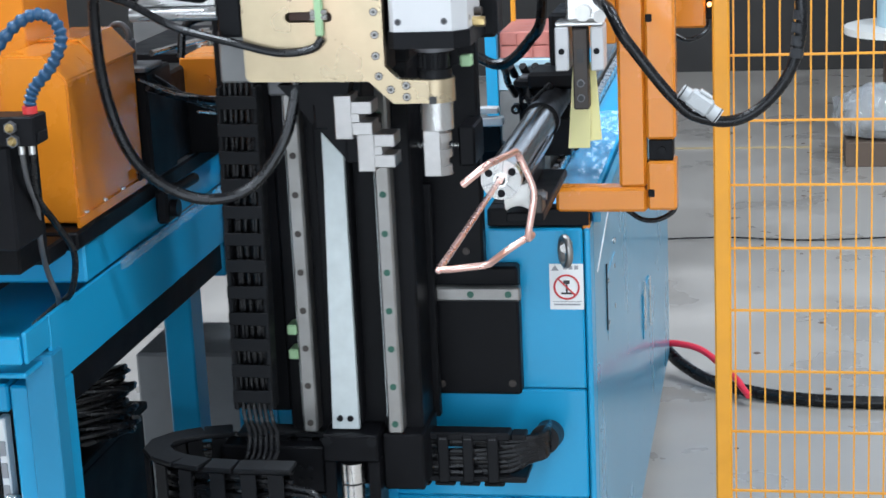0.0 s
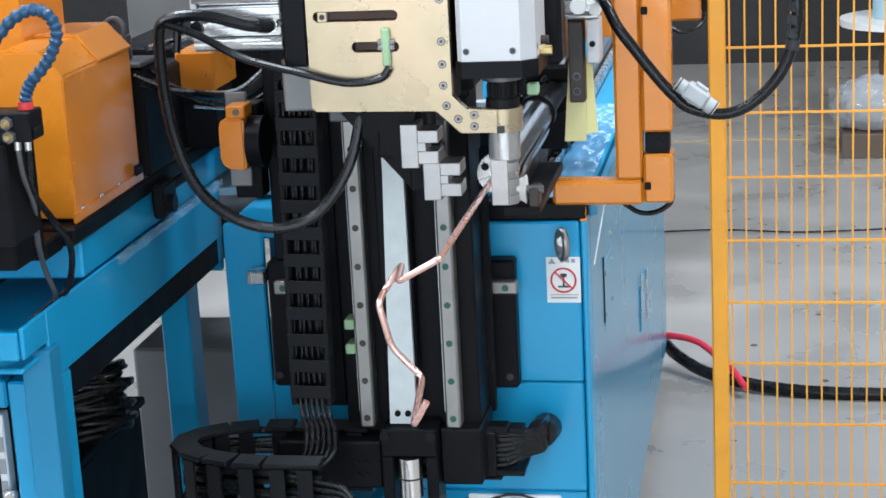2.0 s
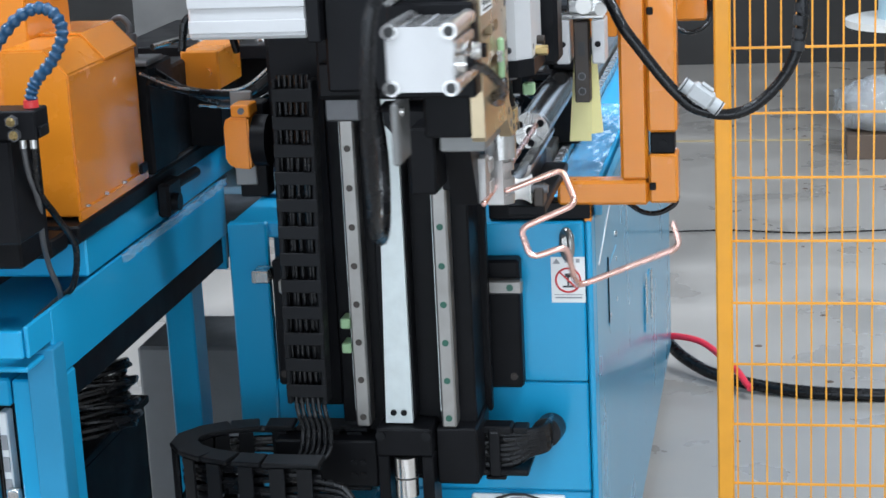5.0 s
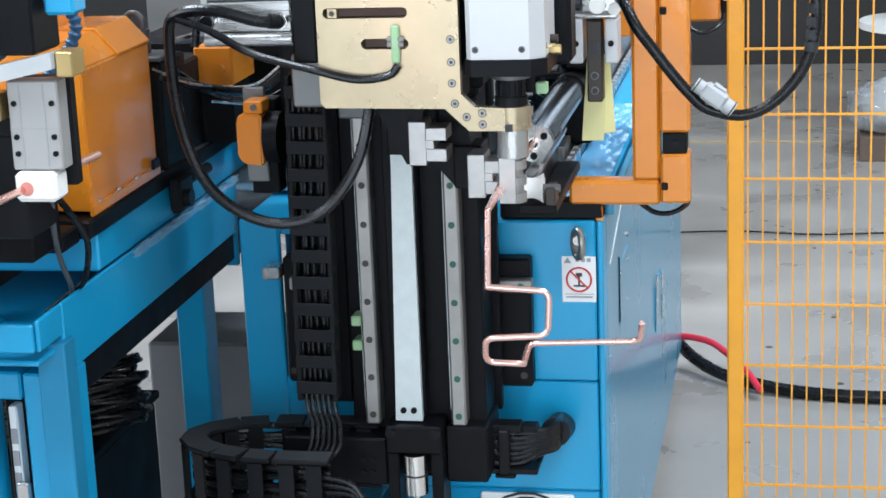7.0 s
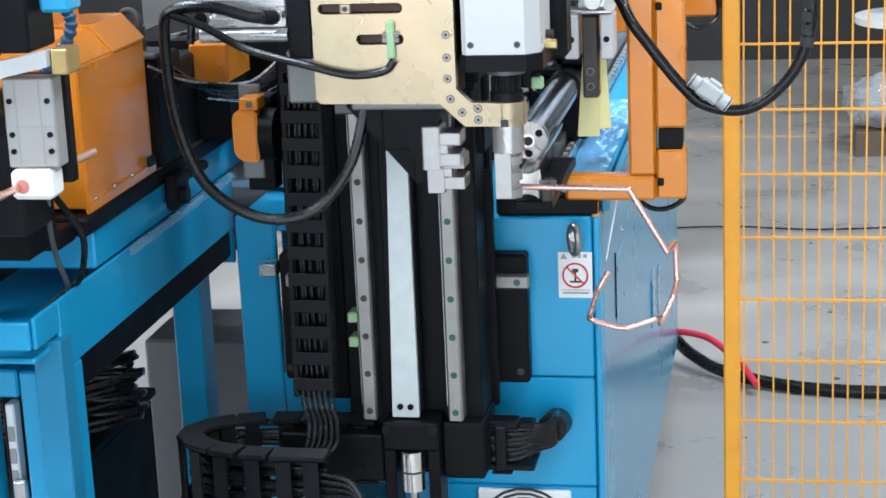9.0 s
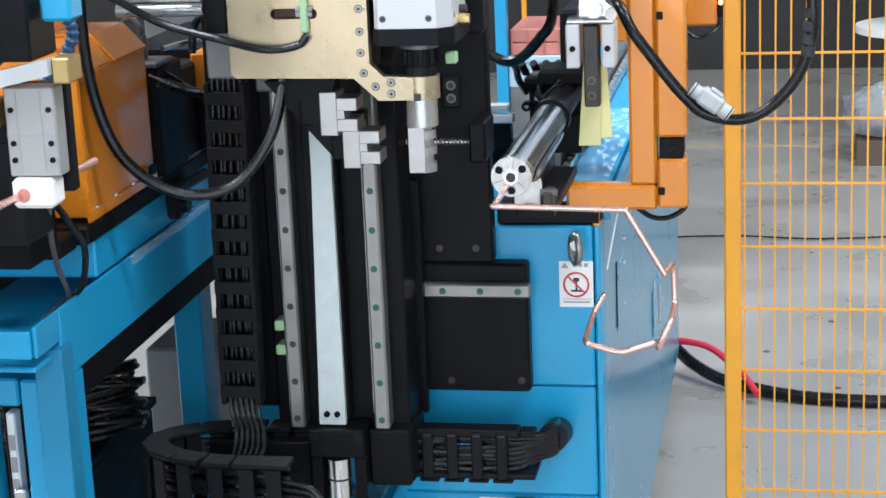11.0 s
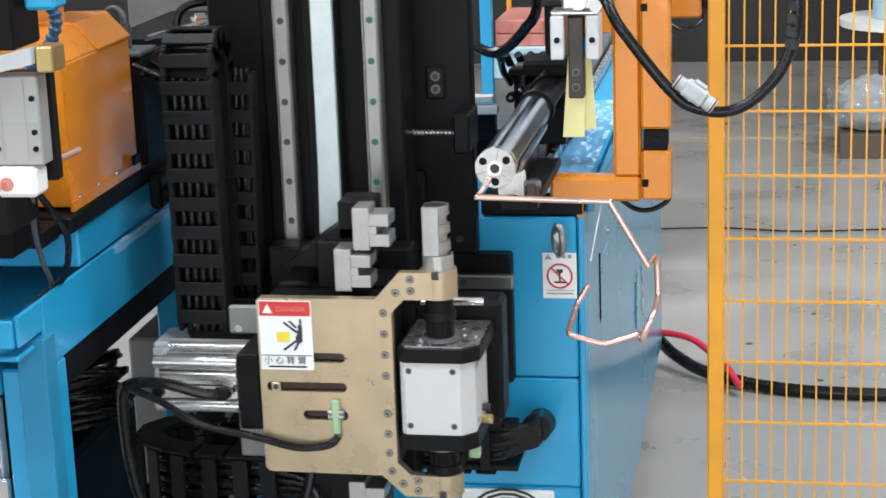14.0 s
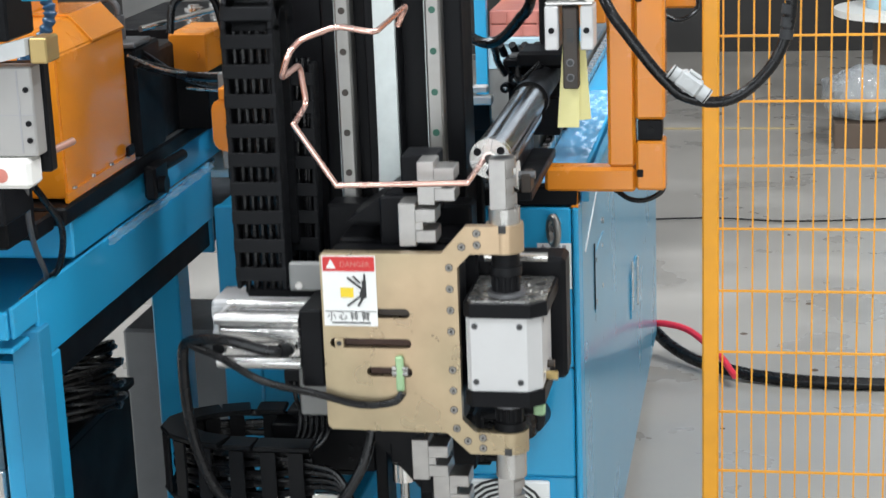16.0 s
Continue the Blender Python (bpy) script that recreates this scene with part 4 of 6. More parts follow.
# ---- moving loader that arrives beside the hood ----
def loader():
    l = thing("tube_loader", "aluminium slide block with a white nylon guide holding a copper tube", "loader")
    y = -0.8

    def lp(name, bm, material):
        return part(name, bm, material, l)

    lp("slide_plate", box(-0.60, -0.537, y, y + 0.03, 1.165, 1.272, 0.002), SATIN)
    for x in (-0.585, -0.555):
        lp("groove", box(x - 0.001, x + 0.001, y - 0.0006, y, 1.17, 1.268, 0), GREYINK)
    for x in (-0.592, -0.545):
        for z in (1.185, 1.205, 1.245):
            lp("bolt", rod((x, y, z), (x, y - 0.002, z), 0.0035, 10), BLACK)
    lp("backing", box(-0.60, -0.534, y + 0.031, y + 0.05, 1.14, 1.272), BLACK)
    lp("guide", box(-0.597, -0.545, y - 0.01, y + 0.03, 1.128, 1.164, 0.005), NYLON)
    lp("tube_stub", rod((-0.615, y - 0.16, 1.136), (-0.5565, y + 0.16, 1.151), 0.0048, 14), COPPER)
    lp("guide_bore", rod((-0.5815, y - 0.0105, 1.1445), (-0.5815, y - 0.0098, 1.1445), 0.0085, 18), SALMON)
    lp("angle", prism(bmesh.new(), [(-0.66, 1.26), (-0.535, 1.287), (-0.535, 1.306), (-0.66, 1.279)], "y", y - 0.015, y + 0.015), GREYPLUG)
    lp("top_fitting", box(-0.553, -0.515, y + 0.02, y + 0.06, 1.345, 1.39, 0.004), BLUE)
    lp("corner_block", box(-0.5345, -0.513, y - 0.005, y + 0.035, 1.276, 1.306, 0.002), BRASS)
    lp("corner_block", box(-0.625, -0.606, y - 0.01, y + 0.03, 1.225, 1.2575, 0.002), BRASS)
    lp("split_line", box(-0.60, -0.537, y - 0.0006, y, 1.2145, 1.2155, 0), GREYINK)
    lp("cover", box(-0.66, -0.56, y, y + 0.08, 1.301, 1.38, 0.003), BLACK)
    lp("bracket_arm", box(-0.75, -0.6005, y + 0.031, y + 0.05, 1.2, 1.25), BLACK)
    lp("gantry_post", box(-0.8, -0.7505, y + 0.0, y + 0.06, -0.111, 1.4), BLACK)
    return l


loader_ob = loader()
loader_ob.scale = (0.935, 0.935, 0.935)


# ---- travelling column ----
def column():
    c = thing("bending_column", "black column with vertical linear rails and ball screw cover", "machine column")
    part("back_plate", box(-0.10, 0.11, -0.165, -0.075, 0.60, 1.66, 0.003), BLACK, c)
    part("left_wing", box(-0.185, -0.101, -0.155, -0.075, 0.655, 1.66, 0.003), BLACK, c)
    part("carriage", box(-0.1, 0.12, -0.0745, -0.0555, 0.62, 1.0), BLACK, c)
    part("screw_cover", prism(bmesh.new(), [(-0.023, 0.647), (0.0185, 0.647), (0.019, 1.66), (-0.012, 1.66), (-0.0125, 1.04)], "y", -0.21, -0.2), STRIP, c, "pale galvanised screw cover strip")
    part("cover_box", box(-0.028, 0.022, -0.1995, -0.166, 0.65, 1.66), BLACK, c)
    for x in (-0.010, 0.006):
        bolt(c, x, -0.21, 0.664, 0.0048)
    for nm, x in (("rail_left", -0.0605), ("rail_right", 0.073)):
        r = part("guide_rail", box(x - 0.0115, x + 0.0115, -0.2, -0.166, 0.636, 1.66, 0.003), RAIL, c, "ground steel guide rail")
        part("shoulder", box(x - 0.014, x - 0.0116, -0.19, -0.166, 0.66, 1.66, 0), STRIP, r)
        for i in range(17):
            z = 0.652 + i * 0.06
            part("plug", rod((x, -0.2, z), (x, -0.2008, z), 0.0052, 12), GREEN_CAP if x > 0 else BROWNED, r)
    for z in (0.801, 0.762):
        part("limit_sensor", box(-0.088, -0.073, -0.20, -0.166, z - 0.008, z + 0.008), GREENP, c, "pale green limit sensor")
    part("bearing_block", box(-0.036, 0.05, -0.23, -0.166, 0.60, 0.644, 0.003), BLACK, c)
    for x in (-0.028, 0.042):
        part("screw", rod((x, -0.23, 0.634), (x, -0.234, 0.634), 0.0075, 14), BLACK_PLASTIC, c)
    k = part("coupling", rod((0.007, -0.22, 0.535), (0.007, -0.22, 0.598), 0.018, 30), CHROME, c, "silver shaft coupling")
    part("groove", rod((0.007, -0.22, 0.564), (0.007, -0.22, 0.567), 0.0183, 30), INK, k)
    part("shaft", rod((0.007, -0.22, 0.47), (0.007, -0.22, 0.535), 0.007, 16), STEEL, c)
    part("motor_bracket", box(-0.036, -0.018, -0.225, -0.166, 0.47, 0.5995), BLACK, c)
    part("motor_bracket", box(0.032, 0.05, -0.225, -0.166, 0.47, 0.5995), BLACK, c)
    part("motor_flange", box(-0.05, 0.07, -0.27, -0.15, 0.44, 0.4695, 0.004), BLACK, c)
    part("motor", box(-0.04, 0.06, -0.26, -0.155, 0.2, 0.4395, 0.004), BLACK, c)
    part("side_block", box(-0.2, -0.037, -0.22, -0.16, 0.545, 0.62, 0.003), BLACK, c)
    part("side_block", box(0.051, 0.115, -0.20, -0.08, 0.545, 0.635, 0.003), BLACK, c)
    for x in (-0.075, -0.06):
        for z in (0.565, 0.585):
            bolt(c, x, -0.22, z, 0.0045, material=BLACK_PLASTIC)
    return c


def link_mesh(w, d, L):
    """One vertical drag-chain link: two side plates and a front and back cross bar."""
    bm = bmesh.new()
    for sx in (-1, 1):
        x = sx * (w / 2 - 0.004)
        bx(bm, x - 0.004, x + 0.004, -d / 2, d / 2, -L * 0.54, L * 0.54, 0.002)
    bx(bm, -w / 2, w / 2, -d / 2 - 0.002, -d / 2 + 0.002, -L * 0.24, L * 0.24, 0.001)
    bx(bm, -w / 2, w / 2, d / 2 - 0.002, d / 2 + 0.002, -L * 0.5, L * 0.5, 0.001)
    me = bpy.data.meshes.new("link")
    bm.to_mesh(me)
    bm.free()
    me.materials.append(BLACK_PLASTIC)
    return me


def chain_run(parent, pts, me):
    for a, b in zip(pts, pts[1:]):
        a, b = Vector(a), Vector(b)
        d = b - a
        ob = new("link", me)
        ob.parent = parent
        ob.matrix_basis = Matrix.Translation((a + b) / 2) @ Matrix.Rotation(math.atan2(d.x, math.hypot(d.y, d.z)), 4, "Y") @ Matrix.Rotation(math.atan2(-d.y, d.z), 4, "X")


def fixed_chain(col):
    """The lower run of the vertical drag chain and its cables, riding on the column."""
    chain_run(col, [(-0.134 + 0.0007 * i, -0.235, 0.69 + i * 0.041) for i in range(13)], link_mesh(0.062, 0.03, 0.041))
    for i in range(6):
        x = -0.155 + i * 0.0085
        part("chain_cable", cable([(x + 0.008, -0.238, 1.19), (x + 0.003 * math.sin(i * 2), -0.238, 0.95), (x, -0.237, 0.70), (x + 0.012, -0.25, 0.65), (x + 0.004, -0.27, 0.61), (-0.19, -0.29, 0.60 - i * 0.007)], 0.0036, 8, 6), RUBBER, col)


col_ob = column()
fixed_chain(col_ob)


def flat_link(L):
    bm = bmesh.new()
    bx(bm, -L * 0.54, L * 0.54, -0.021, 0.021, 0.042, 0.05, 0.002)
    bx(bm, -L * 0.54, L * 0.54, -0.021, 0.021, -0.055, -0.047, 0.002)
    bx(bm, -L * 0.27, L * 0.27, 0.018, 0.022, -0.047, 0.042, 0)
    bx(bm, -L * 0.27, L * 0.27, -0.022, -0.018, -0.047, 0.042, 0)
    for f in bm.faces:
        if f.normal.z > 0.9 and f.calc_center_median().z > 0.045:
            f.material_index = 1
    me = bpy.data.meshes.new("link")
    bm.to_mesh(me)
    bm.free()
    me.materials.append(BLACK_PLASTIC)
    me.materials.append(DUSTY)
    return me


def floor_chain():
    """The U-shaped loop of the cross-travel drag chain."""
    l = thing("cross_drag_chain", "black nylon drag chain loop packed with cables", "drag chain")
    path = [(-0.06 - i * 0.035, -0.17, 0.582) for i in range(4)]
    for k in range(1, 9):
        a = math.pi * k / 9
        path.append((-0.18 - 0.15 * math.sin(a), -0.25 + 0.08 * math.cos(a), 0.582))
    path += [(-0.18 + i * 0.042, -0.33, 0.582) for i in range(3)]
    me = flat_link(0.042)
    for p, q in zip(path, path[1:]):
        p, q = Vector(p), Vector(q)
        ob = new("link", me)
        ob.parent = l
        ob.matrix_basis = Matrix.Translation((p + q) / 2) @ Matrix.Rotation(math.atan2(q.y - p.y, q.x - p.x), 4, "Z")
    for i in range(8):
        z = 0.541 + i * 0.0112
        part("cable_run", sweep(bmesh.new(), smooth_path([(p[0], p[1], z + 0.004 * math.sin(j * 1.3 + i * 2)) for j, p in enumerate(path)], 3), 0.0058, 8), RUBBER, l)
    for i in range(4):
        part("cable_run", cable([(-0.11, -0.335, 0.566 + i * 0.012), (-0.06, -0.34, 0.566 + i * 0.008), (-0.03, -0.35, 0.545), (-0.01 + i * 0.008, -0.36, 0.50), (0.0 + i * 0.008, -0.36, 0.42)], 0.005, 8), RUBBER, l)
    return l


chain_ob = floor_chain()


def chain_tail():
    c = thing("drag_chain_end", "black drag chain end with a bundle of cables", "drag chain")
    part("tray", box(-0.36, -0.094, -0.14, -0.06, 0.536, 0.545, 0.002), BLACK_PLASTIC, c)
    part("top_band", box(-0.36, -0.118, -0.14, -0.105, 0.604, 0.617, 0.003), BLACK_PLASTIC, c)
    part("end_band", box(-0.1175, -0.094, -0.136, -0.105, 0.605, 0.614, 0.002), BLACK_PLASTIC, c)
    for i in range(6):
        x = -0.145 - 0.039 * i
        part("link", box(x - 0.009, x + 0.008, -0.145, -0.1405, 0.537, 0.614, 0.002), BLACK_PLASTIC, c)
        part("link_foot", box(x - 0.016, x + 0.016, -0.142, -0.1, 0.53, 0.5355, 0.002), BLACK_PLASTIC, c)
        for k in (-0.004, 0, 0.004):
            part("rivet", rod((x + k, -0.145, 0.609), (x + k, -0.1458, 0.609), 0.0012, 6), DARKMETAL, c)
    for i in range(11):
        z = 0.548 + i * 0.0054
        w = 0.005 * math.sin(i * 2.1)
        pts = [(-0.36, -0.125, z), (-0.28, -0.13 + w, z + 0.004 * math.sin(i * 1.7)), (-0.2, -0.128 - w, z - 0.004 * math.sin(i * 1.3)), (-0.125, -0.125 + w, z + 0.002), (-0.092, -0.12, 0.566 + i * 0.0038), (-0.07, -0.108, 0.57 + i * 0.0036), (-0.066, -0.08, 0.57 + i * 0.0036), (-0.072, 0.0, 0.552 + i * 0.0034)]
        part("cable_run", cable(pts, 0.0056, 8, 6), RUBBER, c)
    part("grommet", rod((-0.074, 0.006, 0.566), (-0.072, -0.085, 0.588), 0.0235, 28), BLACK_PLASTIC, c)


chain_tail()


# ---- bending head that rides on the column ----
SX, SY = 0.203, -0.425      # spindle axis in the head's space
def jaw(bm, x, z, y=-0.41):
    """A grooved clamp jaw, open to +x."""
    bx(bm, x, x + 0.024, y, y + 0.045, z, z + 0.06, 0.001)
    bx(bm, x + 0.0235, x + 0.052, y - 0.002, y + 0.04, z + 0.0345, z + 0.052, 0.001)
    bx(bm, x + 0.0235, x + 0.052, y - 0.002, y + 0.04, z + 0.006, z + 0.0235, 0.001)
    bx(bm, x + 0.0235, x + 0.034, y, y + 0.04, z + 0.0236, z + 0.0344, 0)
    return bm


def head():
    h = thing("servo_bending_unit", "bending head with white servo gearbox between two spindles", "bending head")
    g = part("gearbox", prism(bmesh.new(), [(0.15, -0.452), (0.157, -0.46), (0.234, -0.46), (0.252, -0.442), (0.252, -0.34), (0.15, -0.34)], "z", -0.016, 0.088), WHITE_ALU, h, "white gearbox housing with corner screws")
    for x in (0.163, 0.224):
        for z in (-0.003, 0.076):
            part("screw", rod((x, -0.46, z), (x, -0.4604, z), 0.0046, 14), DARKMETAL, g)
            part("screw_socket", rod((x, -0.4604, z), (x, -0.4607, z), 0.003, 8), INK, g)
    for y in (-0.425, -0.36):
        for z in (-0.003, 0.076):
            part("side_screw", rod((0.252, y, z), (0.2525, y, z), 0.004, 12), DARKMETAL, g)
    part("cap", prism(bmesh.new(), [(0.147, -0.452), (0.157, -0.463), (0.24, -0.463), (0.26, -0.444), (0.262, -0.325), (0.147, -0.325)], "z", 0.0885, 0.108), BLACK, h)
    part("cap", prism(bmesh.new(), [(0.147, -0.452), (0.157, -0.463), (0.236, -0.463), (0.255, -0.444), (0.255, -0.325), (0.147, -0.325)], "z", -0.038, -0.0165), BLACK, h)
    tp = part("top_plate", prism(bmesh.new(), [(0.152, -0.448), (0.158, -0.456), (0.238, -0.456), (0.258, -0.438), (0.258, -0.33), (0.152, -0.33)], "z", 0.1082, 0.1105), STEEL, h)
    for x, y, r in ((0.243, -0.37, 0.007), (0.238, -0.43, 0.006), (0.165, -0.44, 0.005), (0.222, -0.345, 0.005)):
        part("hole", rod((x, y, 0.1105), (x, y, 0.1108), r, 16), INK, tp)
    for x, y in ((0.232, -0.4), (0.248, -0.405), (0.226, -0.37), (0.178, -0.45)):
        part("screw", rod((x, y, 0.1105), (x, y, 0.112), 0.003, 10), CHROME, tp)
    part("back_rod", rod((0.16, -0.335, 0.14), (0.25, -0.335, 0.14), 0.007, 16), CHROME, h)
    part("brass_plug", rod((0.2505, -0.40, -0.012), (0.268, -0.40, -0.012), 0.007, 6), BRASS, h)
    pc = part("pressure_cylinder", box(-0.24, -0.07, -0.35, -0.275, 0.004, 0.075, 0.004), WHITE_ALU, h, "ribbed aluminium air cylinder")
    for z in (0.022, 0.057):
        part("fin", box(-0.239, -0.071, -0.354, -0.3505, z - 0.009, z + 0.009, 0.001), WHITE_ALU, pc)
    part("cylinder_cap", box(-0.0695, -0.0505, -0.355, -0.27, -0.002, 0.08), BLACK, h)
    part("side_block", box(-0.075, -0.012, -0.29, -0.2555, -0.09, -0.04, 0.003), BLACK, h)
    part("locating_pin", rod((-0.045, -0.29, -0.06), (-0.045, -0.296, -0.06), 0.009, 18), CHROME, h)
    part("rail_block", box(-0.082, -0.03, -0.235, -0.2045, -0.135, -0.1005, 0.003), DARKMETAL, h)
    part("rail_block", box(0.05, 0.1, -0.235, -0.2045, -0.135, -0.1005, 0.003), DARKMETAL, h)
    part("top_flange", rod((0.19, -0.40, 0.1106), (0.19, -0.40, 0.1135), 0.033, 32), STEEL, h)
    part("back_body", box(0.13, 0.272, -0.32, -0.26, -0.045, 0.135, 0.006), BLACK, h)
    part("carriage_plate", box(-0.085, 0.13, -0.255, -0.205, -0.10, 0.195, 0.004), BLACK, h)
    part("carriage_link", box(-0.05, 0.15, -0.335, -0.2555, -0.075, 0.165, 0.004), BLACK, h)
    part("gland", rod((0.2505, -0.385, 0.0), (0.262, -0.385, 0.0), 0.006, 14), BROWNED, h)
    part("sensor", box(0.232, 0.248, -0.40, -0.385, -0.072, -0.056, 0.002), GREENP, h)
    part("sensor_bracket", box(0.205, 0.2318, -0.40, -0.396, -0.07, -0.039), BLACK, h)
    for s, z0, z1, d0, d1 in ((1, 0.112, 0.196, 0.234, 0.302), (-1, -0.039, -0.094, -0.150, -0.212)):
        part("shaft", rod((SX, SY, z0), (SX, SY, z1), 0.0195, 28), BLACK, h)
        part("shaft_collar", rod((SX, SY, z0), (SX, SY, z0 + s * 0.006), 0.026, 32), DARKMETAL, h)
        part("shaft_collar", rod((SX, SY, z0 + s * 0.03), (SX, SY, z0 + s * 0.042), 0.0222, 28), BLACK_PLASTIC, h)
        for t in range(5):
            a = radians(-150 + 30 * t)
            part("shaft_key", rod((SX + 0.0197 * math.cos(a), SY + 0.0197 * math.sin(a), z0 + s * 0.01), (SX + 0.0197 * math.cos(a), SY + 0.0197 * math.sin(a), z0 + s * 0.028), 0.0022, 8), BLACK_PLASTIC, h)
        part("spindle", rod((SX, SY, z1), (SX, SY, d0), 0.0215, 32), STEEL, h)
        dz = (d1 - d0)
        die = bmesh.new()
        cyl(die, (SX, SY, d0), (SX, SY, d1), 0.0135, 28)
        cyl(die, (SX, SY, d0 + dz * 0.08), (SX, SY, d0 + dz * 0.27), 0.0178, 28)
        cyl(die, (SX, SY, d0 + dz * 0.44), (SX, SY, d0 + dz * 0.62), 0.0178, 28)
        cyl(die, (SX, SY, d0 + dz * 0.80), (SX, SY, d1 * 1.0 + 0), 0.0172, 28)
        bx(die, SX - 0.017, SX + 0.006, SY - 0.019, SY, min(d0, d1), max(d0, d1), 0.001)
        part("bend_die", die, JAW, h, "grooved steel bending die")
    part("black_wedge", prism(bmesh.new(), [(-0.03, 0.196), (0.09, 0.196), (0.09, 0.25), (0.045, 0.25)], "y", -0.36, -0.25), BLACK, h)
    lower = part("clamp_jaw", jaw(bmesh.new(), 0.088, -0.212), JAW, h, "grooved steel pressure jaw")
    part("jaw_slide", box(0.06, 0.1, -0.36, -0.30, -0.21, -0.15), BLACK, lower)
    part("wedge", prism(bmesh.new(), [(-0.035, -0.101), (0.08, -0.101), (0.085, -0.21), (0.06, -0.21)], "y", -0.35, -0.26), BLACK, lower)
    upper = part("clamp_jaw", jaw(bmesh.new(), 0.082, 0.232), JAW, h, "grooved steel pressure jaw")
    part("jaw_slide", box(0.05, 0.1, -0.36, -0.30, 0.235, 0.29), BLACK, upper)
    # drag chain run that follows the head
    pts = [(-0.165, -0.32, 0.09 + i * 0.042) for i in range(10)]
    for k in range(1, 6):
        a = math.pi * k / 5
        pts.append((-0.165, -0.32 + 0.04 * (1 - math.cos(a)), 0.468 + 0.04 * math.sin(a)))
    pts += [(-0.165, -0.24, 0.43 - i * 0.042) for i in range(8)]
    chain_run(h, pts, link_mesh(0.076, 0.036, 0.042))
    for i in range(5):
        part("chain_cable", cable([(-0.189 + i * 0.012, -0.325, 0.08), (-0.187 + i * 0.012, -0.324, 0.27), (-0.189 + i * 0.012, -0.322, 0.46)], 0.0045, 8, 4), RUBBER, h)
    part("chain_bracket", box(-0.19, -0.084, -0.33, -0.24, 0.05, 0.088, 0.003), BLACK, h)
    return h, lower, upper


head_ob, lower_jaw, upper_jaw = head()


def slotted_plate(outline, slots, r, y0, y1):
    """A plate with through slots: x from and to, and height, of each; r is half a slot's height."""
    bm = bmesh.new()
    loops = [outline]
    for x0, x1, z in slots:
        loops.append([(x0 + r + r * math.cos(t), z + r * math.sin(t)) for t in (math.pi * (0.5 + k / 8) for k in range(9))] + [(x1 - r + r * math.cos(t), z + r * math.sin(t)) for t in (math.pi * (-0.5 + k / 8) for k in range(9))])
    edges = []
    for lp in loops:
        vs = [bm.verts.new((x, y0, z)) for x, z in lp]
        edges += [bm.edges.new((vs[i], vs[(i + 1) % len(vs)])) for i in range(len(vs))]
    bmesh.ops.triangle_fill(bm, use_beauty=True, use_dissolve=False, edges=edges)
    ext = bmesh.ops.extrude_face_region(bm, geom=list(bm.faces))
    for v in ext["geom"]:
        if isinstance(v, bmesh.types.BMVert):
            v.co.y = y1
    bmesh.ops.recalc_face_normals(bm, faces=bm.faces)
    return bm


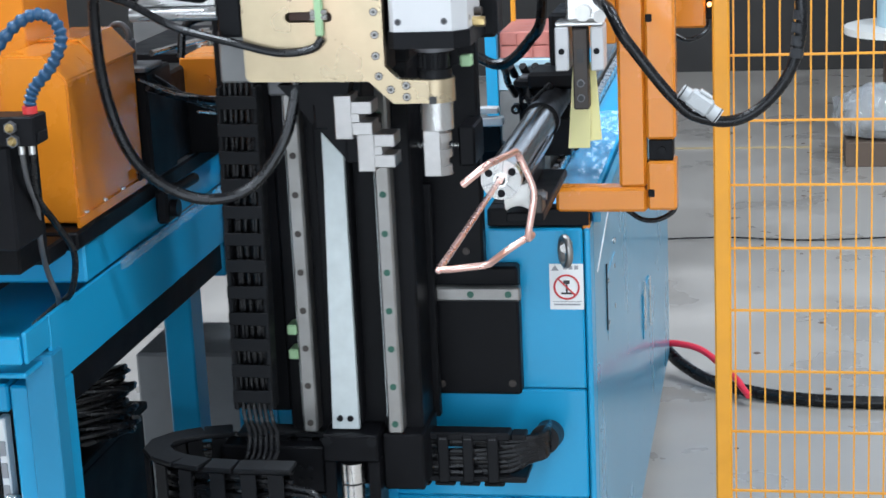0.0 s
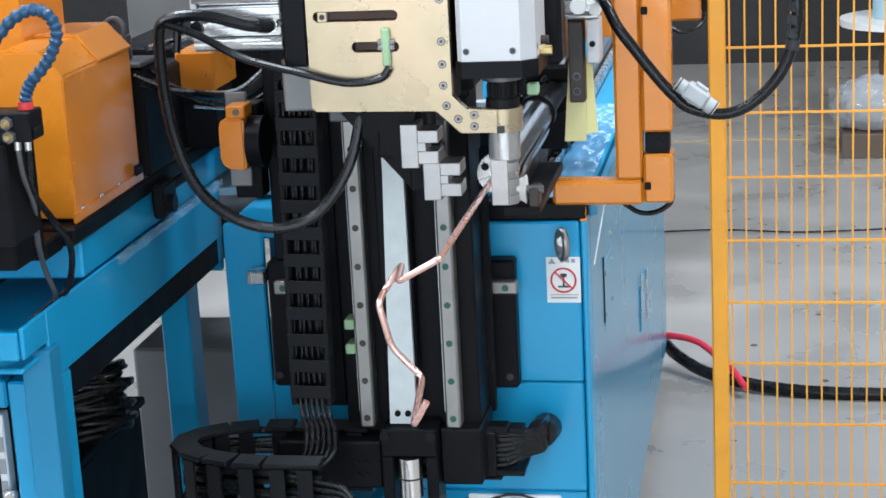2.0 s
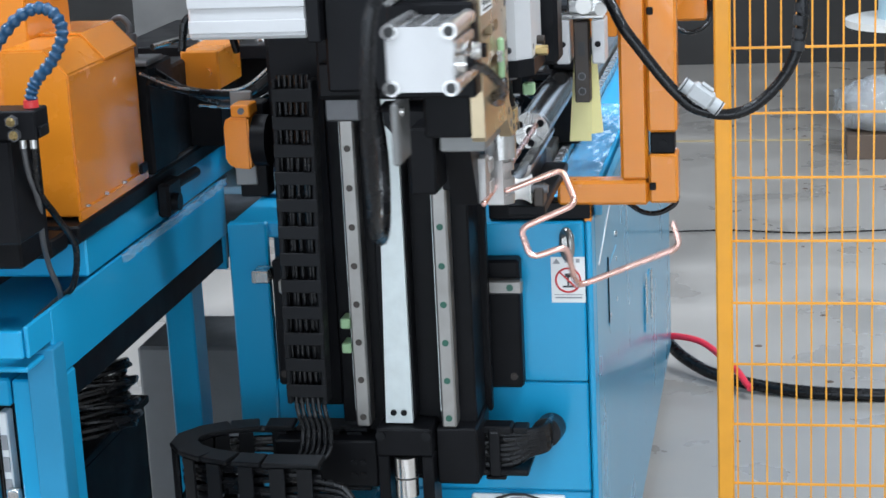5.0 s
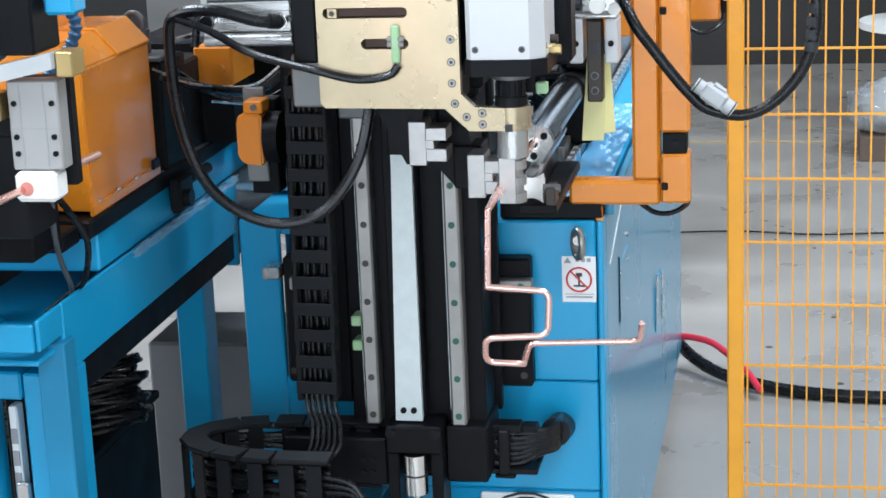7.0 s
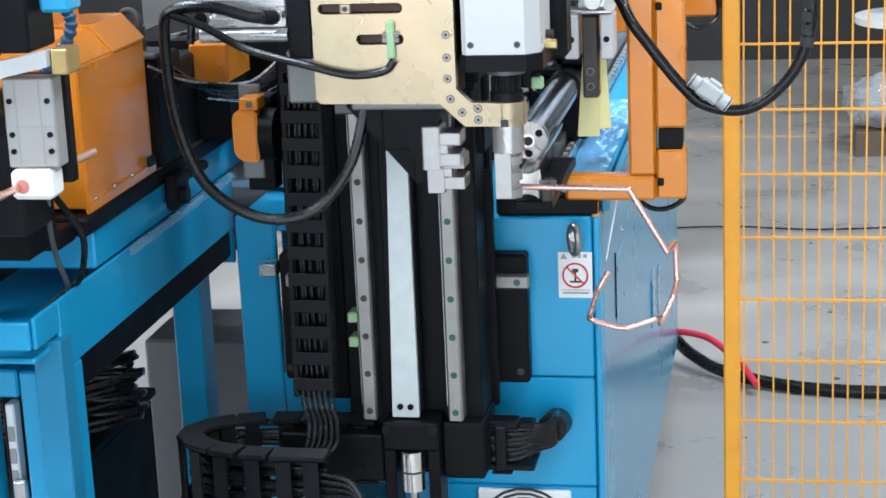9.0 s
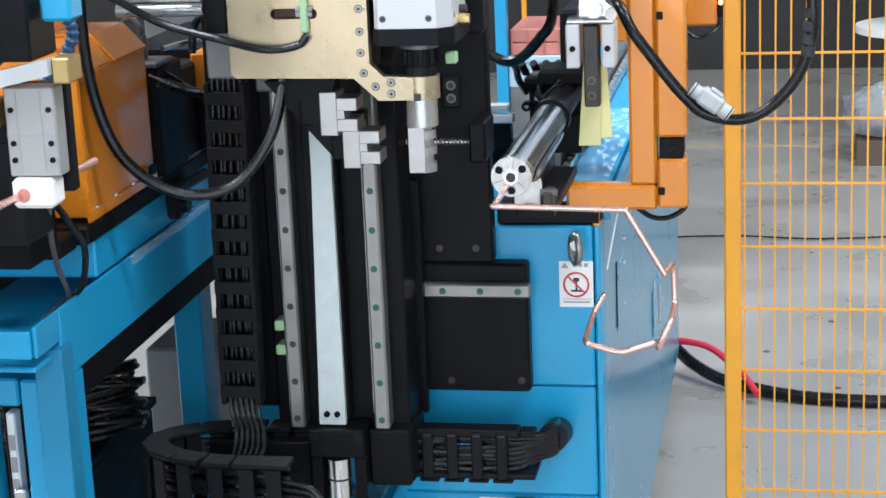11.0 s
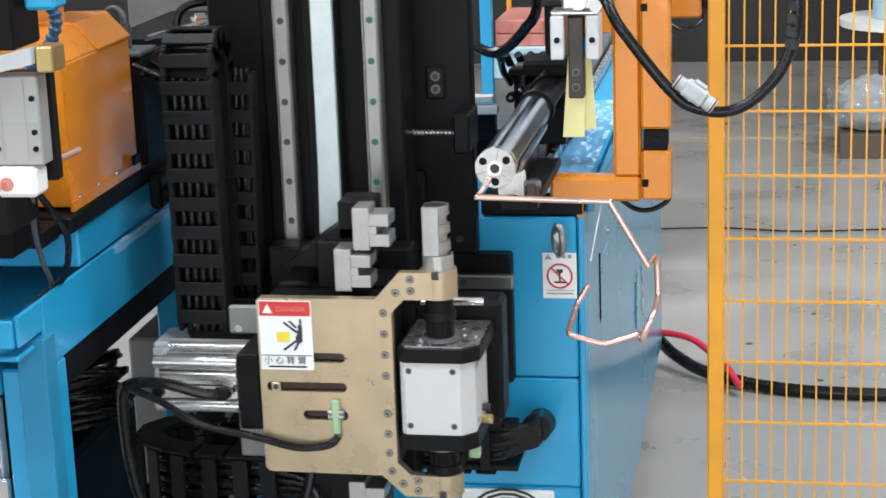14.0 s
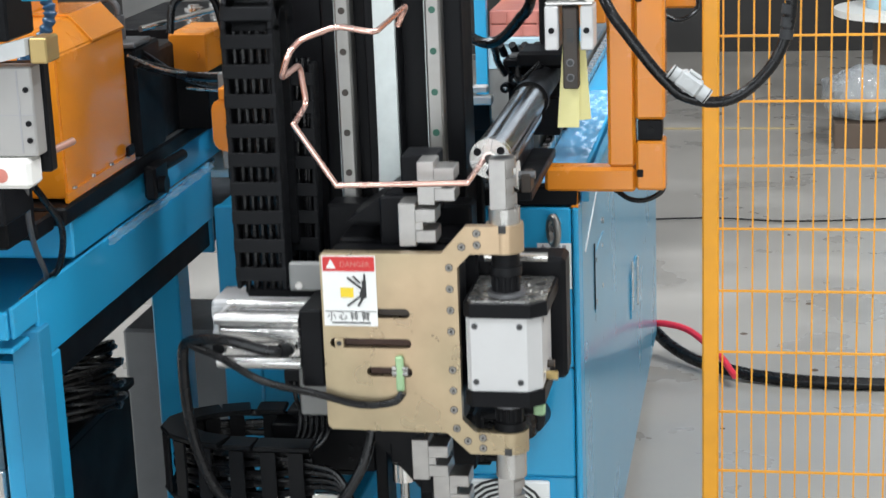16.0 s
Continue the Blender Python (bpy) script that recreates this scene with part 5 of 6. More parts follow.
def arm():
    """The swinging arm; its space has its origin on the spindle axis."""
    a = thing("swing_clamp_unit", "yellow-passivated swinging clamp plate with an air cylinder", "bending arm")
    P = Matrix.Translation((-SX, -SY, 0))
    yf = -0.45
    out = [(-0.044, -0.08), (0.118, -0.082), (0.150, -0.112), (0.203, -0.112), (0.203, -0.082), (0.158, -0.08), (0.14, -0.062), (0.14, 0.155), (0.158, 0.174), (0.203, 0.174), (0.203, 0.212), (0.152, 0.212), (0.118, 0.174), (-0.046, 0.174), (-0.05, 0.170), (-0.05, -0.074)]
    slots = [(0.02, 0.0725, 0.089), (-0.041, 0.073, 0.046), (0.009, 0.073, 0.005)]
    plate = part("arm_plate", slotted_plate(out, slots, 0.007, yf, yf + 0.016), GOLD, a, "yellow-gold passivated steel plate with slots", at=P)
    for x, z in ((0.129, 0.155), (0.129, 0.125), (0.129, 0.095), (0.129, 0.065), (0.129, 0.01), (0.129, -0.02), (0.129, -0.048), (0.132, -0.075), (0.147, -0.093), (0.168, -0.103), (0.168, -0.088), (0.147, 0.184), (0.168, 0.203), (0.168, 0.187)):
        part("counterbore", rod((x, yf, z), (x, yf - 0.0005, z), 0.0056, 16), BROWNED, plate)
        part("screw", rod((x, yf - 0.0005, z), (x, yf - 0.001, z), 0.0046, 14), RAIL, plate)
        part("screw_socket", rod((x, yf - 0.001, z), (x, yf - 0.0013, z), 0.0024, 6), INK, plate)
    for x, z in ((-0.012, 0.006), (0.098, 0.006)):
        part("filled_hole", rod((x, yf, z), (x, yf - 0.0004, z), 0.0055, 16), GOLD, plate)
    part("slot_slide", box(-0.038, 0.071, yf + 0.009, yf + 0.0155, 0.040, 0.052, 0.001), BRONZE, plate)
    part("slot_slide", box(0.022, 0.071, yf + 0.010, yf + 0.0155, 0.083, 0.095, 0.001), BROWNED, plate)
    part("slot_slide", box(0.012, 0.071, yf + 0.009, yf + 0.0155, -0.001, 0.011, 0.001), BRONZE, plate)
    nut = part("slide_nut", box(-0.0345, -0.0215, yf - 0.002, yf + 0.0085, 0.0395, 0.0525, 0.001), GOLD, plate)
    part("nut_hole", rod((-0.028, yf - 0.002, 0.046), (-0.028, yf - 0.0024, 0.046), 0.0038, 12), INK, nut)
    for z in (0.193, -0.097):
        part("hub", rod((SX, SY, z - 0.0195 if z > 0 else z - 0.0155), (SX, SY, z + 0.0195 if z > 0 else z + 0.0155), 0.0255, 36), GOLD, a, at=P)
        part("notch", box(SX - 0.005, SX + 0.005, SY - 0.0268, SY - 0.02, 0.203 if z > 0 else -0.1128, 0.2132 if z > 0 else -0.103, 0), INK, a, at=P)
    part("side_bar", box(0.117, 0.139, yf + 0.0165, yf + 0.08, -0.075, 0.165, 0.003), BLACK, a, at=P)
    part("back_box", box(-0.045, 0.116, yf + 0.0165, yf + 0.075, -0.075, 0.168, 0.003), BLACK, a, at=P)
    # air cylinder
    y0, y1, z0, z1 = -0.45, -0.366, 0.004, 0.084
    body = bmesh.new()
    bx(body, -0.2, -0.085, y0 + 0.005, y1 - 0.005, z0 + 0.005, z1 - 0.005, 0.003)
    cyl_ob = part("air_cylinder", body, ALU, a, "ribbed aluminium air cylinder barrel", at=P)
    c = 0.012
    # end face painted whiter than the barrel for the light falling on it
    part("end_cap", prism(bmesh.new(), [(y0 + c, z0 + 0.004), (y1 - c, z0 + 0.004), (y1 - 0.004, z0 + c), (y1 - 0.004, z1 - c), (y1 - c, z1 - 0.004), (y0 + c, z1 - 0.004), (y0 + 0.004, z1 - c), (y0 + 0.004, z0 + c)], "x", -0.204, -0.2002), WHITE_ALU, cyl_ob)
    for y in (y0 + 0.0085, y1 - 0.0085):
        for z in (z0 + 0.0085, z1 - 0.0085):
            part("tie_rod", rod((-0.206, y, z), (-0.085, y, z), 0.0092, 20), ALU, cyl_ob)
            part("rod_end", rod((-0.2066, y, z), (-0.206, y, z), 0.0062, 16), INK, cyl_ob)
    for z in (0.031, 0.056):
        part("fin", box(-0.199, -0.086, y0 + 0.002, y0 + 0.0048, z - 0.0055, z + 0.0055, 0.001), ALU, cyl_ob)
    for z in (0.0225, 0.0435, 0.0645):
        part("groove", box(-0.199, -0.086, y0 + 0.0044, y0 + 0.0049, z - 0.0011, z + 0.0011, 0), INK, cyl_ob)
    for y in (-0.43, -0.408, -0.386):
        part("groove", box(-0.199, -0.086, y - 0.001, y + 0.001, z1 - 0.005, z1 - 0.0046, 0), GREYINK, cyl_ob)
    for x in (-0.197, -0.098):
        part("air_fitting", rod((x, y0 + 0.002, 0.038), (x, y0 - 0.009, 0.038), 0.0105, 18), CHROME, cyl_ob)
        part("elbow", rod((x, y0 - 0.0095, 0.038), (x, y0 - 0.014, 0.038), 0.0085, 16), BLACK_PLASTIC, cyl_ob)
    part("end_block", box(-0.0845, -0.051, -0.448, -0.345, -0.02, 0.092, 0.003), BLACK, a, at=P)
    part("foot_plate", box(-0.113, -0.0515, -0.36, -0.35, -0.095, -0.0205, 0.003), DULLPANEL, a, at=P)
    part("foot_plate", box(-0.119, -0.0515, -0.36, -0.35, 0.0925, 0.135, 0.003), DULLPANEL, a, at=P)
    for x, z in ((-0.104, 0.102), (-0.101, -0.032)):
        part("foot_bolt", rod((x, -0.36, z), (x, -0.364, z), 0.0055, 14), CHROME, a, at=P)
    # hoses
    part("sensor_lead", cable([(-0.235, y0 - 0.02, 0.045), (-0.19, y0 - 0.028, 0.03), (-0.13, y0 - 0.035, 0.0), (-0.06, yf - 0.012, -0.025), (0.0, yf - 0.01, -0.04), (0.045, yf - 0.008, -0.036), (0.06, yf - 0.006, -0.022)], 0.0055, 10), RUBBER, a, at=P)
    part("sensor", box(0.051, 0.062, yf - 0.009, yf - 0.0012, -0.02, 0.03, 0.002), GREENP, a, "pale green proximity sensor", at=P)
    for z in (0.005, 0.012):
        part("sensor_nut", rod((0.046, yf - 0.005, z), (0.068, yf - 0.005, z), 0.004, 8), STEEL, a, at=P)
    part("jaw", jaw(bmesh.new(), 0.056, 0.176, -0.42), JAW, a, "grooved steel clamp jaw", at=P)
    slide_jaw = part("jaw", jaw(bmesh.new(), 0.061, -0.165, -0.42), JAW, a, "grooved steel clamp jaw", at=P)
    part("jaw_block", box(0.02, 0.09, -0.374, -0.34, 0.165, 0.235, 0.003), BLACK, a, at=P)
    part("jaw_block", box(0.02, 0.09, -0.374, -0.34, -0.16, -0.0755, 0.003), BLACK, a, at=P)
    # danger sticker
    d = part("danger_label", box(-0.047, 0.028, yf - 0.001, yf - 0.0001, 0.071, 0.171, 0), WHITEP, a, "white danger sticker with red header", at=P)
    part("red_band", box(-0.0455, 0.0265, yf - 0.0016, yf - 0.0011, 0.149, 0.1695, 0), RED, d)
    part("triangle", prism(bmesh.new(), [(-0.041, 0.153), (-0.027, 0.153), (-0.034, 0.166)], "y", yf - 0.0022, yf - 0.0017), WHITEP, d)
    bm = bmesh.new()
    for p in ([(0.006, 0.108), (0.014, 0.112), (0.014, 0.136), (0.008, 0.136), (0.008, 0.126), (0.004, 0.118)],):
        prism(bm, p, "y", yf - 0.0017, yf - 0.0011)
    for p, q in (((0.007, 0.125), (-0.012, 0.14)), ((0.006, 0.132), (-0.004, 0.142)), ((0.007, 0.115), (-0.013, 0.10)), ((0.009, 0.112), (0.002, 0.1)), ((0.012, 0.136), (0.012, 0.145))):
        cyl(bm, (p[0], yf - 0.0014, p[1]), (q[0], yf - 0.0014, q[1]), 0.0016, 6)
    part("pictogram", bm, INK, d)
    part("yellow_block", box(-0.022, -0.004, yf - 0.002, yf - 0.0018, 0.112, 0.126, 0), YPRINT, d)
    part("rule", box(-0.0455, 0.0265, yf - 0.0016, yf - 0.0011, 0.0915, 0.0925, 0), INK, d)
    part("print_bar", box(-0.036, 0.018, yf - 0.0016, yf - 0.0011, 0.0745, 0.0768, 0), INK, d)
    for name, words, size, x, z, paint in (("danger_text", "DANGER", 0.0105, -0.022, 0.1555, SALMON), ("caution_text", "\u5c0f \u5fc3 \u8f6c \u81c2", 0.0125, -0.0425, 0.0805, INK)):
        cu = bpy.data.curves.new(name, "FONT")
        cu.body, cu.size, cu.extrude = words, size, 0.0002
        tmp = new(name + "_source", cu)
        me = bpy.data.meshes.new_from_object(tmp)
        bpy.data.objects.remove(tmp)
        me.materials.append(paint)
        word = new("lettering", me)
        word.parent = d
        word.matrix_basis = pose(x, yf - 0.0018, z, 90)
    part("jaw_carrier", box(-0.03, 0.1, -0.437, -0.38, -0.078, -0.058, 0.002), DULLPANEL, slide_jaw, "grey sliding jaw carrier")
    part("carrier_wedge", prism(bmesh.new(), [(0.01, -0.0785), (0.085, -0.0785), (0.0605, -0.165), (0.055, -0.165)], "y", -0.41, -0.376), BLACK, slide_jaw)
    return a, slide_jaw, nut


arm_ob, arm_jaw, arm_nut = arm()


def loop_hose():
    """The hanging hose; its space has its origin on the spindle axis."""
    h = thing("air_hose", "thick black rubber air hose hanging in a loop", "hose")
    y0 = -0.447
    P = Matrix.Translation((-SX, -SY, 0))
    part("hose_run", cable([(-0.098, y0 - 0.016, 0.038), (-0.125, y0 - 0.03, 0.042), (-0.18, y0 - 0.032, 0.056), (-0.235, y0 - 0.02, 0.05), (-0.252, y0 - 0.01, 0.02), (-0.25, y0, -0.09), (-0.225, y0 + 0.01, -0.18), (-0.18, y0 + 0.03, -0.232), (-0.125, y0 + 0.05, -0.252), (-0.07, y0 + 0.07, -0.235), (-0.025, y0 + 0.09, -0.17), (-0.005, y0 + 0.11, -0.08)], 0.008, 10), RUBBER, h, at=P)
    part("ferrule", rod((-0.0985, y0 - 0.015, 0.038), (-0.108, y0 - 0.024, 0.040), 0.0098, 14), BLACK_PLASTIC, h, at=P)
    return h


hose_ob = loop_hose()


# ---- copper tube, in rigid pieces that bend and turn ----
K = [(0.1004, -0.4924, 0.894), (0.0967, -0.4751, 0.864), (-0.0485, -0.4931, 0.8641), (-0.0495, -0.5428, 0.8519), (-0.0415, -0.597, 0.8696), (-0.0898, -0.6016, 0.8725), (-0.0861, -0.6186, 0.9096), (-0.0075, -0.6115, 0.9121), (-0.0046, -0.6096, 0.9696), (-0.0822, -0.6108, 0.9745), (-0.0875, -0.5612, 1.0611), (-0.0945, -0.3825, 1.0636)]
TR = 0.0041
tube = thing("copper_tube", "bright bare copper tube bent into a serpentine", "tube")


def run(name, pts, home, fillet=0.013):
    """A piece of tube with a ball at its last point, in the space of its own pivot."""
    home = Vector(home)
    pts = [Vector(p) - home for p in pts]
    bm = sweep(bmesh.new(), rounded(pts, fillet), TR, 14)
    bmesh.ops.create_uvsphere(bm, u_segments=12, v_segments=8, radius=TR, matrix=Matrix.Translation(pts[-1]))
    return part(name, bm, COPPER, tube)


tube_parts = [run("bent_section", K[:10], K[8]), run("straight_leg", K[9:11], K[9]), run("straight_leg", K[10:12], K[11]), run("feed_stock", [(0, 0.9, 0), (0, 0, 0)], (0, 0, 0))]


# ---- what moves ----
def motions():
    slide = [(0.0, -0.358), (0.25, -0.315), (0.5, -0.274), (0.75, -0.2645), (2.1, -0.2645), (2.5, -0.2775), (8.9, -0.2765), (10.2, -0.31), (10.8, -0.361), (11.0, -0.393), (13.6, -0.394), (14.0, -0.358), (14.5, -0.274), (14.8, -0.259), (16.0, -0.258)]
    lift = [(0.0, 1.303), (0.5, 1.302), (1.0, 1.272), (1.25, 1.254), (8.9, 1.254), (10.0, 1.303), (11.3, 1.303), (11.5, 1.289), (12.0, 1.135), (12.5, 0.982), (13.0, 0.829), (13.3, 0.742), (13.5, 0.73), (15.5, 0.729), (15.7, 0.737), (16.0, 0.782)]
    swing = [(0.0, 0), (3.7, 0), (4.0, 5), (4.1, 45), (4.2, 95), (4.7, 98), (5.3, 74), (5.9, 63), (6.55, 62), (6.7, 32), (6.8, 5), (6.9, 0), (7.55, 0), (7.7, 3), (7.8, 10), (7.9, 64), (8.0, 92), (8.52, 92), (8.6, 78), (8.7, 45), (8.9, 0), (16.0, 0)]

    def at(rows, t):
        return float(np.interp(t, [r[0] for r in rows], [r[1] for r in rows]))

    times = sorted({r[0] for rows in (slide, lift) for r in rows})
    walk(col_ob, [(t, pose(at(slide, t), 0, 0)) for t, x in slide])
    walk(chain_ob, [(t, pose(-0.14 + 0.5 * at(slide, t), 0, 0)) for t, x in slide])
    walk(head_ob, [(t, pose(at(slide, t), 0, at(lift, t))) for t in times])
    times = sorted(set(times) | {r[0] for r in swing})
    walk(arm_ob, [(t, pose(SX + at(slide, t), SY, at(lift, t), 0, 0, at(swing, t))) for t in times])
    walk(hose_ob, [(t, pose(SX + at(slide, t), SY, at(lift, t) + 0.0008 * at(swing, t), 0, 0, 0.87 * at(swing, t))) for t in times])
    walk(lower_jaw, [(t, pose(x, 0, 0)) for t, x in ((0, 0), (2.4, 0), (2.6, 0.05), (8.2, 0.05), (8.4, 0), (16, 0))])
    clamp = ((0, 0), (3.48, 0), (3.66, 1), (4.9, 1), (5.3, 0), (7.25, 0), (7.42, 1), (8.75, 1), (9.2, 0), (16, 0))
    walk(arm_jaw, [(t, pose(-SX + 0.062 * k, -SY, -0.033 * k)) for t, k in clamp])
    walk(arm_nut, [(t, pose(0.062 * k, 0, 0)) for t, k in clamp])
    walk(chuck_ob, [(t, pose(0, y, 0)) for t, y in ((0, 0), (2.6, 0), (2.92, 0.12), (3.2, 0.30), (3.4, 0.33), (4.3, 0.33), (6.0, 0.27), (6.6, 0.27), (7.0, 0.2), (8.8, 0.2), (10.4, 0), (16, 0))])
    walk(upper_jaw, [(t, pose(x, 0, 0)) for t, x in ((0, 0), (16, 0))])
    walk(loader_ob, [(t, pose(0.019 + x, -0.1826, 0.104)) for t, x in ((0, -0.32), (4.4, -0.32), (5.4, -0.03), (6.1, -0.013), (16, -0.013))])
    walk(tube_parts[0], [(0.00, pose(-0.0897, -0.8089, 1.0600, 98.28, 1.46, -93.47)),
        (1.44, pose(-0.0897, -0.8089, 1.0600, 98.28, 1.46, -93.47)),
        (1.52, pose(-0.0897, -0.8043, 1.0600, 66.74, -0.57, -93.72)),
        (1.57, pose(-0.0897, -0.7974, 1.0600, 19.38, -3.12, -92.10)),
        (1.62, pose(-0.0897, -0.7905, 1.0600, -28.10, -3.66, -89.12)),
        (1.70, pose(-0.0897, -0.7859, 1.0600, -59.74, -2.65, -87.33)),
        (2.60, pose(-0.0897, -0.7859, 1.0600, -59.74, -2.65, -87.33)),
        (2.92, pose(-0.0897, -0.6731, 1.0600, -59.34, -2.67, -87.34)),
        (3.20, pose(-0.0897, -0.5399, 1.0600, -58.84, -2.69, -87.37)),
        (3.40, pose(-0.0897, -0.5099, 1.0600, -58.74, -2.70, -87.38)),
        (4.02, pose(-0.0897, -0.5099, 1.0600, -58.74, -2.70, -87.38)),
        (4.10, pose(-0.0345, -0.4976, 1.0601, -55.37, -0.77, -46.31)),
        (4.20, pose(-0.0031, -0.4455, 1.0651, -50.86, -2.05, 3.90)),
        (4.60, pose(-0.0031, -0.4455, 1.0651, -50.86, -2.05, 3.90)),
        (5.10, pose(0.0142, -0.4647, 1.1042, -42.32, -29.75, 15.32)),
        (5.50, pose(0.0146, -0.4959, 1.1366, -38.57, -58.49, 26.46)),
        (6.10, pose(0.0058, -0.5411, 1.1536, -99.96, -85.89, 101.11)),
        (6.60, pose(0.0058, -0.5411, 1.1536, -99.96, -85.89, 101.11)),
        (6.70, pose(0.0361, -0.5659, 1.0904, -4.80, -58.85, 5.63)),
        (6.80, pose(0.0255, -0.5934, 1.0106, -0.82, -22.67, 1.20)),
        (6.90, pose(-0.0046, -0.6096, 0.9696, -0.00, -0.00, 0.00)),
        (7.65, pose(-0.0046, -0.6096, 0.9696, 0.00, -0.00, 0.00)),
        (7.80, pose(0.0423, -0.5819, 0.9668, -0.06, 0.04, 12.61)),
        (7.90, pose(0.1301, -0.4654, 0.9590, -0.15, 0.21, 46.25)),
        (8.00, pose(0.1380, -0.2997, 0.9498, -0.12, 0.41, 84.09)),
        (8.80, pose(0.1380, -0.2997, 0.9498, -0.12, 0.41, 84.09)),
        (10.60, pose(0.1380, -0.3697, 0.9498, -0.12, 0.41, 84.09)),
        (14.90, pose(0.1380, -0.3697, 0.9498, -0.12, 0.41, 84.09)),
        (15.00, pose(0.1505, -0.3734, 0.9883, -9.20, -0.17, 83.57)),
        (15.10, pose(0.1377, -0.3859, 1.1476, -45.48, -3.09, 82.59)),
        (15.20, pose(-0.0401, -0.3929, 1.2998, -100.14, -7.12, 84.63)),
        (15.30, pose(-0.2520, -0.3873, 1.2552, -151.53, -7.86, 88.84)),
        (15.40, pose(-0.3219, -0.3827, 1.1705, -177.19, -6.83, 90.77)),
        (15.50, pose(-0.3315, -0.3817, 1.1489, 177.32, -6.50, 91.11)),
        (16.00, pose(-0.3313, -0.3811, 1.1488, 177.34, -6.41, 90.99))])
    walk(tube_parts[1], [(0.00, pose(-0.0897, -0.2800, 1.0600, -60.08, -1.75, -3.03)),
        (5.10, pose(-0.0897, -0.2800, 1.0600, -60.08, -1.75, -3.03)),
        (5.60, pose(-0.0439, -0.4140, 1.0681, -44.07, -43.60, 18.50)),
        (6.10, pose(0.0019, -0.5479, 1.0762, -99.96, -85.89, 101.11)),
        (6.60, pose(0.0019, -0.5479, 1.0762, -99.96, -85.89, 101.11)),
        (6.70, pose(-0.0080, -0.5711, 1.0266, -4.80, -58.85, 5.63)),
        (6.80, pose(-0.0480, -0.5961, 0.9852, -0.82, -22.67, 1.20)),
        (6.90, pose(-0.0822, -0.6108, 0.9745, -0.00, -0.00, 0.00)),
        (7.65, pose(-0.0822, -0.6108, 0.9745, 0.00, -0.00, 0.00)),
        (7.80, pose(-0.0331, -0.6001, 0.9718, -0.06, 0.04, 12.61)),
        (7.90, pose(0.0774, -0.5223, 0.9643, -0.15, 0.21, 46.25)),
        (8.00, pose(0.1313, -0.3770, 0.9553, -0.12, 0.41, 84.09)),
        (8.80, pose(0.1313, -0.3770, 0.9553, -0.12, 0.41, 84.09)),
        (10.60, pose(0.1313, -0.4470, 0.9553, -0.12, 0.41, 84.09)),
        (14.90, pose(0.1313, -0.4470, 0.9553, -0.12, 0.41, 84.09)),
        (15.00, pose(0.1423, -0.4506, 0.9931, -9.20, -0.17, 83.57)),
        (15.10, pose(0.1251, -0.4626, 1.1478, -45.48, -3.09, 82.59)),
        (15.20, pose(-0.0524, -0.4691, 1.2906, -100.14, -7.12, 84.63)),
        (15.30, pose(-0.2570, -0.4635, 1.2409, -151.53, -7.86, 88.84)),
        (15.40, pose(-0.3224, -0.4591, 1.1565, -177.19, -6.83, 90.77)),
        (15.50, pose(-0.3311, -0.4582, 1.1351, 177.32, -6.50, 91.11)),
        (16.00, pose(-0.3311, -0.4576, 1.1352, 177.34, -6.41, 90.99))])
